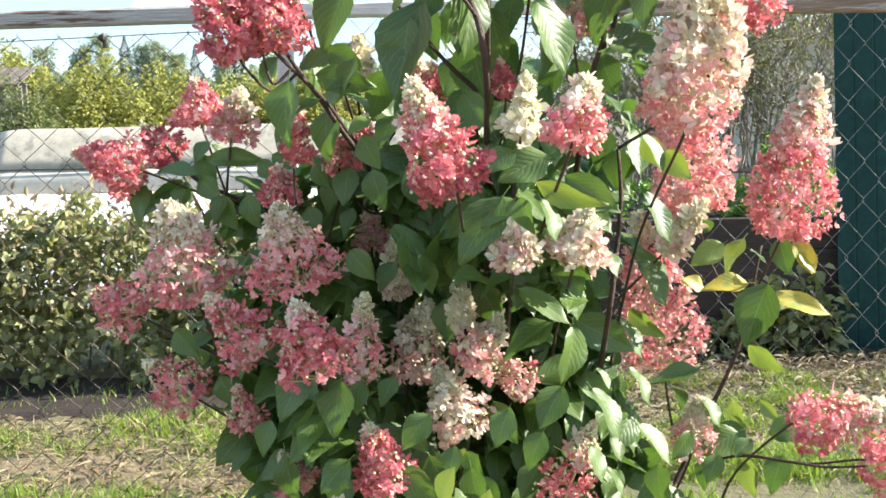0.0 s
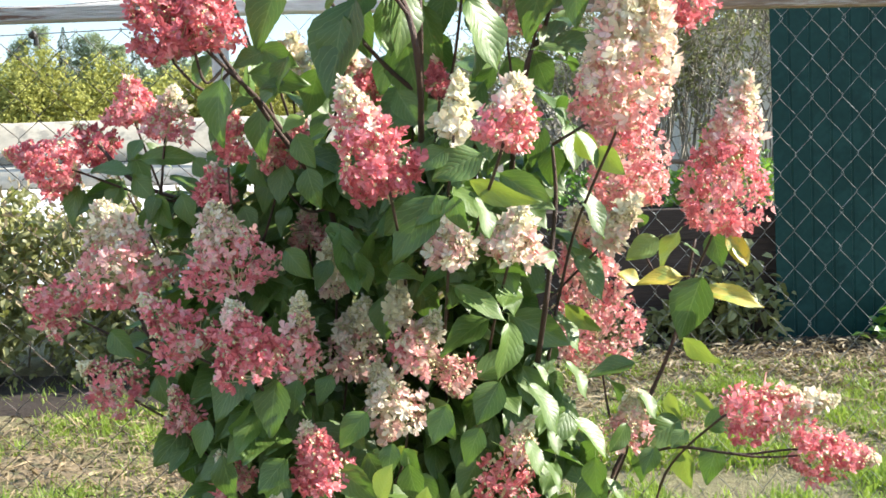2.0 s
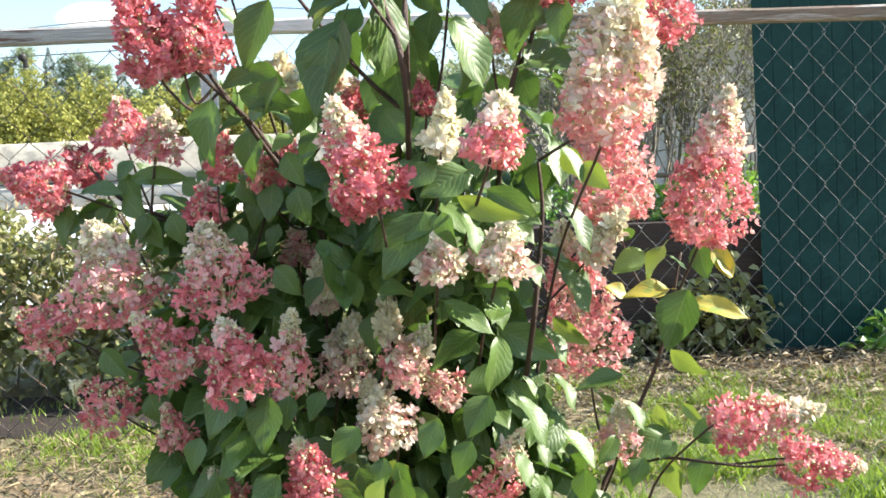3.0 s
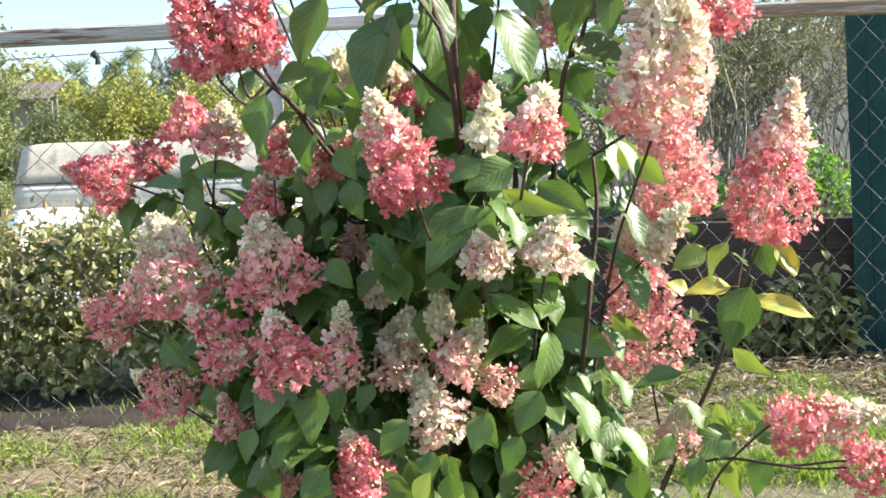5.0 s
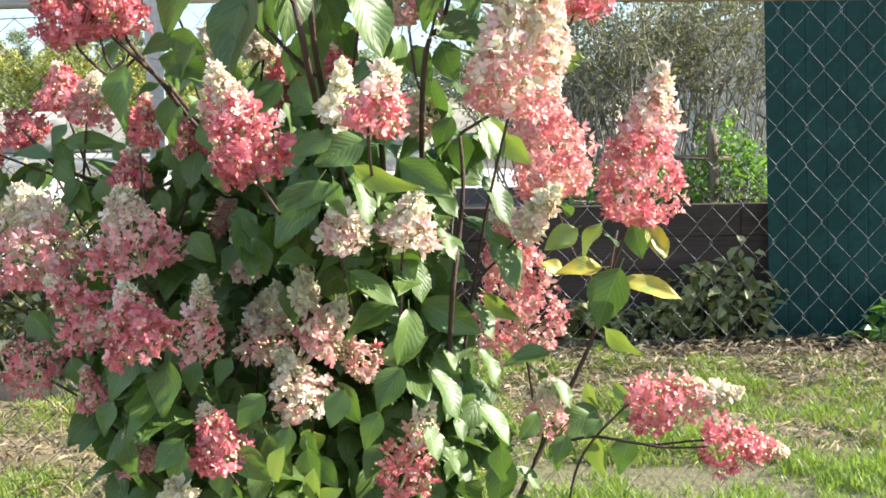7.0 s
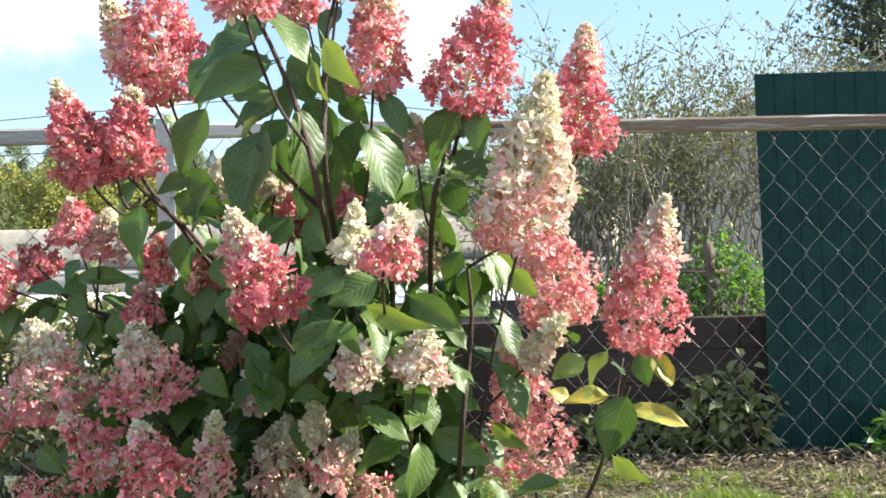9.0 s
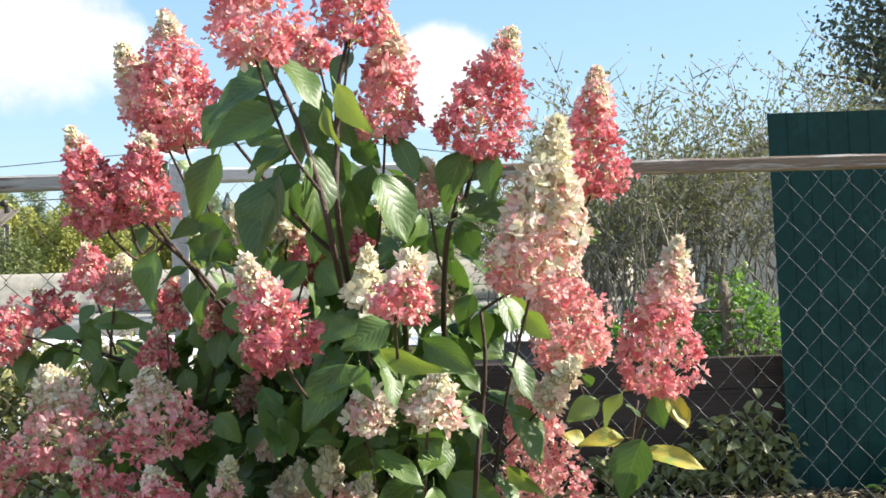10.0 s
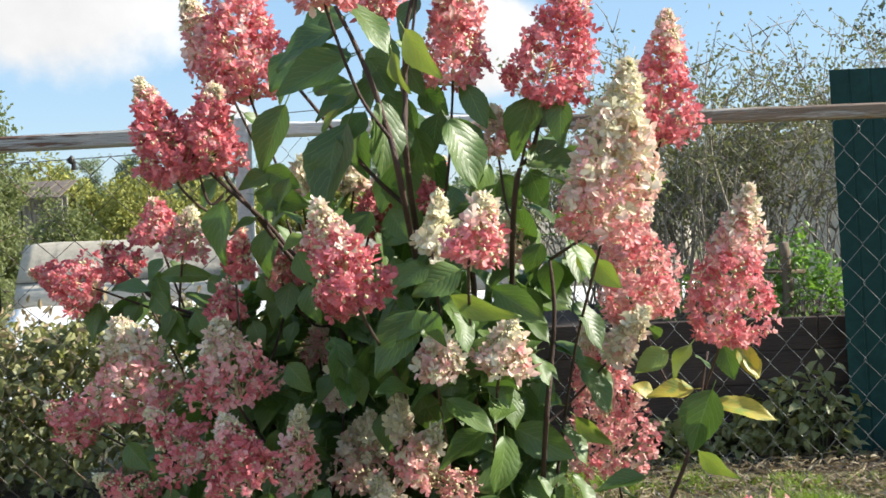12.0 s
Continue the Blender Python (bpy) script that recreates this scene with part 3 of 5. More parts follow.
def leafy_plant(at, height, spread, leaves, mat, label, leaf_size, name="weed", squash=0.7, category="plant"):
    """A low plant: a mound of leaves on short stems, with gaps."""
    ob = thing(name, at, label, category)
    u = rng.normal(size=(leaves, 3))
    u /= np.linalg.norm(u, axis=1, keepdims=True)
    u[:, 2] = np.abs(u[:, 2])
    rad = rng.uniform(0.35, 1.0, leaves) ** 0.6
    lump = np.array([1 + 0.45 * noise.noise((a * 2.1, b * 2.1, c * 2.1 + at[0])) for a, b, c in u])
    p = np.array(at) + u * (rad * lump)[:, None] * (spread, spread * squash, height)
    chunks = [tube_data(spline([np.array(at) - (0, 0, 0.02), (np.array(at) * 1.2 + q * 0.8) / 2 + rng.normal(scale=0.02, size=3), q], 3), 0.004, 0.0015, 4) for q in p[:: max(1, leaves // (9 if leaves < 200 else 40))]]
    if leaves < 200:
        for chunk in chunks:
            part("stem", joined("stem", [chunk], GREEN_STEM), ob)
    else:
        tagged(part("branchwork", joined("branchwork", chunks, STICK), ob), kind="stuff")
    ahead = u * (1, 1, 0.3) + rng.normal(scale=0.6, size=(leaves, 3)) + (0, 0, -0.2)
    part("foliage", cards("foliage", p, ahead, leaf_size * rng.uniform(0.6, 1.35, leaves), mat, 0.62, up=np.tile((0.1, -0.3, 1), (leaves, 1))), ob)
    return ob


leafy_plant((1.86, 5.85, 0.5), 0.46, 0.26, 1100, WEED_LEAF, "fresh green leafy shrub beside the green sheet", 0.036, "green_shrub")
leafy_plant((1.35, 6.0, 0.55), 0.25, 0.45, 420, WEED_LEAF, "green undergrowth on the raised bed", 0.05, "undergrowth")
for wx, wy, wh in ((1.62, 5.36, 0.46), (1.79, 5.30, 0.55), (1.45, 5.38, 0.2), (1.15, 5.36, 0.24)):
    leafy_plant((wx, wy, 0), wh * 0.8, 0.15, 150, SHRUB_LEAF, "leafy weed growing at the foot of the planks", 0.065)
leafy_plant((2.44, 5.18, 0), 0.22, 0.15, 110, WEED_LEAF, "bright green broadleaf weed before the green sheet", 0.07)
stump = new("wooden_stake", joined("wooden_stake", [tube_data(spline([(1.76, 5.75, 0.45), (1.765, 5.75, 0.7), (1.752, 5.75, 0.92)], 4), 0.03, 0.024, 8, 0.08), tube_data([(1.35, 5.74, 0.80), (1.85, 5.76, 0.78)], 0.014, 0.011, 6)], OLD_BARK))
tagged(stump, "old grey stake with a crossbar among the shrubs", "stake")


def shrub_hedge(x0, x1, y, height, leaves, label):
    """A tangled bramble hedge of small leaves."""
    ob = thing("berry_shrub", ((x0 + x1) / 2, y, 0), label, "shrub")
    n = leaves
    x = rng.uniform(x0, x1, n)
    crest = np.array([height * (0.86 + 0.30 * noise.noise((a * 2.2, 1, 1)) + 0.16 * noise.noise((a * 7, 4, 1))) for a in x])
    h = rng.uniform(0.0, 1.0, n) ** 0.85
    depth = 0.52 * np.sqrt(np.clip(1 - (h * 0.9) ** 2, 0.05, 1))
    yy = y + depth * rng.uniform(-1, 1, n) * rng.uniform(0.5, 1, n)
    p = np.stack([x, yy, h * crest + 0.02], 1)
    gap = np.array([noise.noise((a * 4.5, c * 4.5, b * 3)) for a, b, c in p]) > -0.30
    p = p[gap]
    n = len(p)
    ahead = rng.normal(size=(n, 3)) + (0, -0.4, -0.2)
    part("foliage", cards("foliage", p, ahead, 0.045 * rng.uniform(0.45, 1.4, n), SHRUB_LEAF, 0.62, up=np.tile((0.2, -0.4, 0.8), (n, 1))), ob, "small dull green leaves")
    chunks = []
    for _ in range(70):
        a = rng.uniform(x0, x1)
        foot = np.array([a, y + rng.uniform(-0.25, 0.25), -0.02])
        top = foot + (rng.normal(scale=0.2), rng.normal(scale=0.2), height * rng.uniform(0.7, 1.12))
        chunks.append(tube_data(spline([foot, (foot + top) / 2 + rng.normal(scale=0.06, size=3), top], 4), 0.005, 0.0015, 4))
    part("branchwork", joined("branchwork", chunks, STICK), ob)
    dry = 2600
    x = rng.uniform(x0, x1, dry)
    top = np.array([height * (0.86 + 0.30 * noise.noise((a * 2.2, 1, 1)) + 0.16 * noise.noise((a * 7, 4, 1))) for a in x])
    p = np.stack([x, y + rng.uniform(-0.4, 0.3, dry), top * rng.uniform(0.45, 1.15, dry)], 1)
    tagged(part("dry_leaf", cards("dry_leaf", p, rng.normal(size=(dry, 3)), 0.045 * rng.uniform(0.5, 1.3, dry), STRAW, 0.4), ob, "dried pale leaves and seed heads"), kind="stuff")


shrub_hedge(-3.2, 0.5, 5.20, 0.80, 25000, "tangled berry shrub with small dull green leaves")


# ---- covered tunnel, crate, hut ----
def tunnel():
    ob = thing("covered_garden_tunnel", (-0.6, 7.9, 0), "low garden tunnel under beige and white cover sheets", "garden tunnel")
    x0, x1 = -2.50, 1.6

    def skin(profile, mat, name, label, sag):
        n, verts, faces = 60, [], []
        for i in range(n + 1):
            s = i / n
            x = x0 + (x1 - x0) * s
            pinch = 1 - 0.012 * max(0, 1 - s * 22) ** 2
            for j, (py, pz) in enumerate(profile):
                rib = sag * math.sin(s * 34) + 0.006 * noise.noise((x * 3, j * 0.7, 2))
                verts.append((x, py + rib * 0.5, pz * pinch + rib * 0.25))
        k = len(profile)
        for i in range(n):
            for j in range(k - 1):
                faces.append((i * k + j, (i + 1) * k + j, (i + 1) * k + j + 1, i * k + j + 1))
        me = mesh_from(name, verts, faces, mat, True)
        o = part(name, me, ob, label)
        thick = o.modifiers.new("thick", "SOLIDIFY")
        thick.thickness = 0.004

    skin([(7.28, 0.66), (7.30, 0.74), (7.33, 0.80)], SHEET_PALE, "side_sheet", "pale sheet sides", 0.004)
    skin([(7.325, 0.805), (7.37, 0.868), (7.43, 0.948), (7.49, 1.022), (7.53, 1.038), (7.70, 1.03), (8.1, 0.98), (8.4, 0.80), (8.5, 0.0)], SHEET_BEIGE, "roof_sheet", "beige roof sheet", 0.006)
    skin([(6.62, 0.02), (6.70, 0.16), (6.95, 0.42), (7.18, 0.60), (7.275, 0.655)], SHEET_WHITE, "apron_sheet", "bright white apron sheet", 0.012)
    part("cord", joined("cord", [tube_data(spline([(x0, 7.318, 0.80), (-1.5, 7.315, 0.797), (0, 7.315, 0.802), (x1, 7.318, 0.80)], 6), 0.003, 0.003, 5)], BLACK), ob, "dark tensioning cord")
    part("end_sheet", box_mesh("end_sheet", (x0 + 0.004, 7.34, 0), (x0 + 0.012, 8.35, 0.78), SHEET_BEIGE, 0), ob)


tunnel()

crate = thing("board_crate", (-2.9, 7.6, 0), "silvered board crate beside the covered tunnel", "crate")
for i in range(6):
    part("board", box_mesh("board", (-3.0, 7.32, 0.14 * i), (-2.62, 7.345, 0.14 * i + 0.132), GREY_WOOD), crate)
for px in (-3.0, -2.66):
    part("corner_post", box_mesh("corner_post", (px, 7.348, 0), (px + 0.04, 7.39, 0.86), PLANK), crate)

hut = thing("slatted_hut", (-6.95, 20.6, 0), "small grey hut of upright slats under a tilted board roof", "hut")
for i in range(9):
    x = -7.36 + i * 0.088
    part("slat", box_mesh("slat", (x, 20.0 + 0.01 * (i % 2), 0), (x + 0.055, 20.03 + 0.01 * (i % 2), 1.56 + 0.02 * (i % 3)), GREY_WOOD), hut)
part("back_wall", box_mesh("back_wall", (-7.36, 20.3, 0), (-6.62, 20.33, 1.66), GREY_WOOD), hut)
for i in range(11):
    x = -7.62 + i * 0.098
    me = box_mesh("roof_board", (x, 19.7, 1.60 + 0.012 * (i % 2)), (x + 0.088, 20.72, 1.618 + 0.012 * (i % 2)), ROOF_BROWN)
    me.transform(Matrix.Translation((0, 19.7, 1.60)) @ Matrix.Rotation(radians(17), 4, "X") @ Matrix.Translation((0, -19.7, -1.60)))
    part("roof_board", me, hut)
leafy_plant((-6.05, 18.2, 0), 1.66, 0.62, 4200, WILLOW_LEAF, "leafy bush growing before the slatted hut", 0.06, "hut_bush", 0.6, "bush")

shed = thing("pale_shed", (5.5, 12.5, 0), "pale plastered shed with a grey sheet roof behind the shrubs", "shed")
part("wall", box_mesh("wall", (3.05, 12.0, 0), (8.0, 12.2, 1.70), WALL_PALE, 0.01), shed)
part("side_wall", box_mesh("side_wall", (3.05, 12.203, 0), (3.25, 15.0, 1.70), WALL_PALE, 0.01), shed)
rise = math.tan(radians(17))
gable = [(3.10, y, 1.69) for y in (12.003, 12.197)] + [(8.0, y, 1.69) for y in (12.003, 12.197)] + [(8.0, y, 1.69 + 4.9 * rise) for y in (12.003, 12.197)]
part("gable", mesh_from("gable", gable, [(0, 2, 4), (1, 5, 3), (0, 1, 3, 2), (2, 3, 5, 4), (0, 4, 5, 1)], WALL_PALE), shed)
roof = box_mesh("roof", (2.75, 11.65, 1.63), (8.6, 15.3, 1.72), ROOF_GREY, 0.01)
roof.transform(Matrix.Translation((2.75, 11.65, 1.63)) @ Matrix.Rotation(radians(-17), 4, "Y") @ Matrix.Translation((-2.75, -11.65, -1.63)))
part("roof", roof, shed)


# ---- trees and woods ----
def tree(at, height, crown, clumps, leaves, size, mat, label, name="tree", bark=OLD_BARK, low=0.3, lean=0.0):
    """A tapered trunk with limbs, and a crown of leaves gathered round the limbs' ends."""
    ob = thing(name, at, label, "tree")
    a = np.array(at, float)
    top = a + (lean, 0, height * 0.9)
    line = spline([a - (0, 0, 0.1), a + (0.05 * height * rng.normal(), 0, height * 0.35), a + (lean * 0.7, 0.03 * height * rng.normal(), height * 0.65), top], 5)
    r = height * 0.022
    chunks, ends = [tube_data(line, r, r * 0.2, 7)], []
    for _ in range(clumps):
        q = line[rng.integers(int(len(line) * low), len(line))]
        hh = (q[2] - a[2]) / height
        g = rng.uniform(0, 2 * np.pi)
        reach = crown * rng.uniform(0.35, 1.0) * (1.15 - 0.6 * hh)
        e = q + (reach * math.cos(g), reach * math.sin(g), reach * rng.uniform(0.1, 0.7))
        limb = spline([q, (q + e) / 2 + (0, 0, 0.08 * reach), e], 3)
        chunks.append(tube_data(limb, r * 0.35, r * 0.08, 4))
        ends += [limb[-1], limb[-1], limb[-2], limb[len(limb) // 2]]
    part("trunk", joined("trunk", chunks, bark), ob)
    ends = np.array(ends)
    p = ends[rng.integers(0, len(ends), leaves)] + rng.normal(scale=crown * 0.13, size=(leaves, 3))
    part("crown", cards("crown", p, rng.normal(size=(leaves, 3)) + (0, 0, -0.4), size * rng.uniform(0.6, 1.4, leaves), mat, 0.55), ob)


def spruce(at, height, width, needles, label="dark spruce at the edge of the woods"):
    ob = thing("spruce", at, label, "tree", "spruces of the far woods")
    a = np.array(at, float)
    part("trunk", joined("trunk", [tube_data([a - (0, 0, 0.2), a + (0, 0, height)], height * 0.014, 0.01, 6)], OLD_BARK), ob)
    h = rng.uniform(0.06, 1, needles)
    tier = 0.5 + 0.5 * np.abs(np.sin(h * 22 + at[0]))
    tier *= np.array([1 + 0.55 * noise.noise((v * 6, at[0], 1)) for v in h])
    d = width * 1.25 * (1 - h) * tier * rng.uniform(0.2, 1, needles) ** 0.5 + 0.01
    g = rng.uniform(0, 2 * np.pi, needles)
    p = a + np.stack([d * np.cos(g), d * np.sin(g), h * height - d * 0.25], 1)
    ahead = np.stack([np.cos(g), np.sin(g), np.full(needles, -0.35)], 1) + rng.normal(scale=0.25, size=(needles, 3))
    part("crown", cards("crown", p, ahead, width * 0.17 * (1.20 - h) * rng.uniform(0.6, 1.3, needles), SPRUCE, 0.4), ob)


tree((5.1, 12.2, 0), 4.4, 1.1, 100, 13000, 0.052, DARK_LEAF, "dark leafy tree rising behind the green sheet")
tree((-5.6, 14.0, 0), 2.5, 0.75, 46, 6000, 0.06, WILLOW_LEAF, "leafy willow bush beside the hut", "willow_bush", low=0.1)
tree((-6.3, 16.0, 0), 2.3, 0.8, 46, 6000, 0.06, WILLOW_LEAF, "leafy willow bush beside the hut", "willow_bush", low=0.1)
for gx, gy, gh, gw in ((-8.6, 27, 2.35, 1.2), (-7.0, 26, 2.1, 1.3), (-5.6, 27, 1.85, 1.3), (-4.2, 28, 1.8, 1.2), (-9.9, 28, 2.55, 1.2), (-2.8, 28, 1.9, 1.2), (-1.4, 29, 1.9, 1.2), (-11.5, 28, 2.2, 1.3)):
    leafy_plant((gx, gy, 0), gh * 1.0, gw, 9000, GOLD_LEAF, "yellow-green bush at the edge of the far field", 0.105, "field_bush", 0.8, "bush")


def woods(x0, x1, y, low, high, n, label):
    x = rng.uniform(x0, x1, n)
    crest = np.array([low + (high - low) * np.clip(0.5 + 0.9 * noise.noise((a * 0.16, 2, 7)) + 0.45 * noise.noise((a * 0.55, 5, 7)), 0, 1) for a in x])
    h = rng.uniform(0, 1, n) ** 0.6
    p = np.stack([x, y + rng.uniform(-4, 4, n), h * crest], 1)
    me = cards("far_woods", p, rng.normal(size=(n, 3)), 0.55 * rng.uniform(0.6, 1.4, n), HAZED_LEAF, 0.7)
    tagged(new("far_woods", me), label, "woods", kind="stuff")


woods(-95, 60, 150, 4.0, 7.0, 30000, "mixed woods along the far field edge, haze painted into the leaf colour")
for fx, fh, fw in ((-17.45, 4.75, 0.85), (-13.6, 4.15, 0.7), (-11.2, 3.7, 0.9), (-19.9, 3.9, 0.8), (-7.5, 3.8, 0.8), (-4.0, 3.9, 0.8), (-25.5, 4.3, 0.8)):
    spruce((fx, 69, 0), fh * 1.14, fw * 1.6, 6000)
for fx, fh, fw in ((-20.5, 4.2, 1.2), (-19.3, 4.7, 1.25), (-17.0, 4.2, 1.1), (-16.0, 4.35, 1.2), (-15.0, 3.7, 1.0), (-12.4, 3.5, 1.0), (-22.6, 4.1, 1.3), (-9.6, 3.5, 1.1), (-5.8, 3.6, 1.1), (-24.2, 3.9, 1.2)):
    tree((fx, 71, 0), fh * 1.24, fw * 0.8, 80, 6000, 0.10, HAZED_LEAF, "leafy tree at the edge of the far field, leaves paled for haze", "far_tree", low=0.12)


# ---- hydrangea ----
STOOL = (0.33, 2.02, -0.02)
bush = thing("hydrangea_bush", (STOOL[0], STOOL[1], 0), "tall hydrangea with pink and cream flower heads before the fence", "hydrangea")
CANES = []


def cane(*points, thick=0.0056):
    """A woody stem from the stool, or from another stem, through the points."""
    pts = [np.array(p, float) for p in points]
    first = pts[1]
    pts[0] = pts[0] + np.array([(first[0] - pts[0][0]) * 0.18, (first[1] - pts[0][1]) * 0.18, 0])
    if first[2] > 0.6:
        pts.insert(1, np.array([first[0] * 0.8 + pts[0][0] * 0.2, max(first[1] + 0.20, 2.0), first[2] - 0.32]))
    line = spline(pts, 6)
    CANES.append(line)
    part("cane", joined("cane", [tube_data(line, thick, thick * 0.48, 8, 0.05)], BARK), bush)


cane(STOOL, (0.458, 1.86, 0.794), (0.47, 1.86, 0.889), (0.478, 1.86, 0.975), (0.474, 1.86, 1.051))
cane(STOOL, (0.429, 2.0, 0.454), (0.401, 2.0, 0.618), (0.364, 2.0, 0.751), (0.379, 2.0, 0.854), (0.32, 2.0, 0.993))
cane(STOOL, (0.587, 2.1, 0.414), (0.663, 2.1, 0.576), (0.718, 2.1, 0.705), (0.753, 2.1, 0.87))
cane(STOOL, (0.349, 1.8, 1.084), (0.266, 1.8, 1.139), (0.201, 1.8, 1.202), (0.104, 1.8, 1.327))
cane(STOOL, (0.162, 2.0, 0.913), (0.128, 1.97, 0.971), (0.094, 1.92, 1.037), (0.066, 1.88, 1.081), (0.041, 1.84, 1.124), (0.018, 1.8, 1.154), (-0.019, 1.78, 1.193), (-0.053, 1.76, 1.234))
cane(STOOL, (0.127, 1.99, 0.953), (0.096, 1.93, 1.02), (0.055, 1.86, 1.09), (0.027, 1.825, 1.138), (-0.01, 1.8, 1.194), (-0.028, 1.8, 1.234))
cane(STOOL, (0.268, 1.6, 1.158), (0.243, 1.6, 1.274), (0.216, 1.6, 1.352), (0.188, 1.6, 1.414))
cane(STOOL, (0.272, 1.66, 1.189), (0.273, 1.66, 1.292), (0.277, 1.66, 1.379), (0.292, 1.66, 1.445))
cane(STOOL, (0.421, 1.75, 1.149), (0.449, 1.75, 1.214), (0.467, 1.75, 1.28))
cane(STOOL, (-0.053, 2.03, 0.918), (-0.109, 2.03, 0.966), (-0.195, 2.03, 1.004), (-0.251, 2.03, 1.067))
cane((0.634, 2.09, 0.497), (0.693, 1.98, 0.534), (0.747, 1.9, 0.546), (0.802, 1.87, 0.545), (0.862, 1.86, 0.548), thick=0.0032)
cane(STOOL, (0.166, 1.9, 0.474), (0.114, 1.9, 0.641), (0.045, 1.9, 0.768), (-0.008, 1.9, 0.841))
cane(STOOL, (0.028, 1.95, 0.455), (-0.045, 1.95, 0.57), (-0.117, 1.95, 0.683), (-0.18, 1.95, 0.777))


def leaf_mesh(name, mat, droop, fold, wave, twist):
    """An ovate, pointed, finely toothed leaf, one unit long and one unit wide, with a short stalk."""
    rows, cols = 17, 7
    verts, uvs, faces = [], [], []
    for i in range(rows):
        u = i / (rows - 1)
        half = 0.54 * (math.sin(math.pi * u**0.82) ** 0.92) * (1 - 0.12 * u) if 0 < u < 1 else 0.008
        half *= 1 + (0.03 if i % 2 else -0.02)
        for j in range(cols):
            v = (j / (cols - 1)) * 2 - 1
            y = v * half
            z = fold * abs(v) * half - droop * u * u + wave * math.sin(u * 9 + v * 2) * abs(v) * 0.10 + twist * v * half * u
            verts.append((u, y, z))
            uvs.append((u, v))
    for i in range(rows - 1):
        for j in range(cols - 1):
            faces.append((i * cols + j, (i + 1) * cols + j, (i + 1) * cols + j + 1, i * cols + j + 1))
    o = len(verts)
    for x, z in ((-0.16, 0.0), (0.03, 0.0)):
        for dy, dz in ((-0.012, 0), (0.012, 0), (0, -0.02)):
            verts.append((x, dy, z + dz))
            uvs.append((0, 0))
    faces += [(o, o + 1, o + 4, o + 3), (o + 1, o + 2, o + 5, o + 4), (o + 2, o, o + 3, o + 5)]
    me = mesh_from(name, verts, faces, mat, True)
    layer = me.uv_layers.new(name="leaf")
    for loop in me.loops:
        layer.data[loop.index].uv = uvs[loop.vertex_index]
    return me


SHAPES = ((0.16, 0.16, 0.3, 0.0), (0.24, 0.12, 0.4, 0.14), (0.10, 0.22, 0.25, -0.1), (0.22, 0.14, 0.5, 0.06), (0.12, 0.08, 0.4, -0.15), (0.28, 0.18, 0.35, 0.1))
GREEN_LEAVES = [leaf_mesh("leaf", LEAF, *s) for s in SHAPES]
YOUNG_LEAVES = [leaf_mesh("leaf", LEAF_YOUNG, *s) for s in SHAPES[:4]]
YELLOW_LEAVES = [leaf_mesh("leaf", LEAF_YELLOW, *s) for s in SHAPES[:3]]
FACING = {"p": (0.70, -0.44, 0.60), "d": (-0.45, -0.80, 0.30), "g": (-0.70, -0.60, -0.05), "y": (-0.05, -0.80, 0.55)}


LEAVES = []


def leaf(base, tip, width, tone, facing=None):
    """One leaf. p: faces the sun; d: turned from it; g: young, lit from behind; y: yellowing."""
    meshes = {"y": YELLOW_LEAVES, "g": YOUNG_LEAVES}.get(tone, GREEN_LEAVES)
    b, t = Vector(base), Vector(tip)
    x = (t - b).normalized()
    want = Vector(facing or FACING[tone]) + Vector([random.gauss(0, 0.14) for _ in range(3)])
    z = (want - x * want.dot(x)).normalized()
    y = z.cross(x)
    length = (t - b).length
    if facing is None:
        LEAVES.append((np.array(b), np.array(t), width))
        width = min(width / max(abs(z.y), 0.55), 0.64 * length)
    ob = part("leaf", random.choice(meshes), bush)
    m = Matrix((x, y, z)).transposed().to_4x4()
    ob.matrix_basis = Matrix.Translation(b) @ m @ Matrix.Diagonal((length, width * 1.04, length, 1))
    return ob


leaf((0.21, 1.55, 1.408), (0.273, 1.53, 1.352), 0.038, 'p')
leaf((0.279, 1.6, 1.379), (0.318, 1.58, 1.307), 0.03, 'g')
leaf((0.171, 1.7, 1.397), (0.084, 1.68, 1.36), 0.047, 'd')
leaf((0.199, 1.64, 1.35), (0.097, 1.62, 1.307), 0.048, 'd')
leaf((0.073, 1.86, 1.311), (0.028, 1.84, 1.207), 0.051, 'd')
leaf((0.187, 1.7, 1.266), (0.136, 1.68, 1.136), 0.077, 'd')
leaf((0.243, 1.6, 1.285), (0.262, 1.58, 1.187), 0.066, 'p')
leaf((0.253, 1.8, 1.225), (0.268, 1.78, 1.11), 0.061, 'd')
leaf((0.333, 1.59, 1.254), (0.38, 1.57, 1.169), 0.07, 'p')
leaf((0.357, 1.7, 1.311), (0.384, 1.68, 1.249), 0.034, 'd')
leaf((0.454, 1.72, 1.295), (0.411, 1.7, 1.211), 0.051, 'd')
leaf((0.492, 1.7, 1.285), (0.483, 1.68, 1.22), 0.032, 'd')
leaf((0.199, 1.76, 1.329), (0.135, 1.74, 1.269), 0.035, 'g')
leaf((0.326, 1.56, 1.023), (0.413, 1.54, 0.984), 0.027, 'g')
leaf((0.343, 1.55, 1.057), (0.279, 1.53, 1.03), 0.043, 'p')
leaf((0.284, 1.54, 1.007), (0.223, 1.52, 0.927), 0.044, 'd')
leaf((0.332, 1.53, 1.002), (0.358, 1.51, 0.956), 0.023, 'p')
leaf((0.304, 1.52, 1.006), (0.312, 1.5, 0.963), 0.038, 'd')
leaf((0.383, 1.75, 1.018), (0.459, 1.73, 0.965), 0.043, 'd')
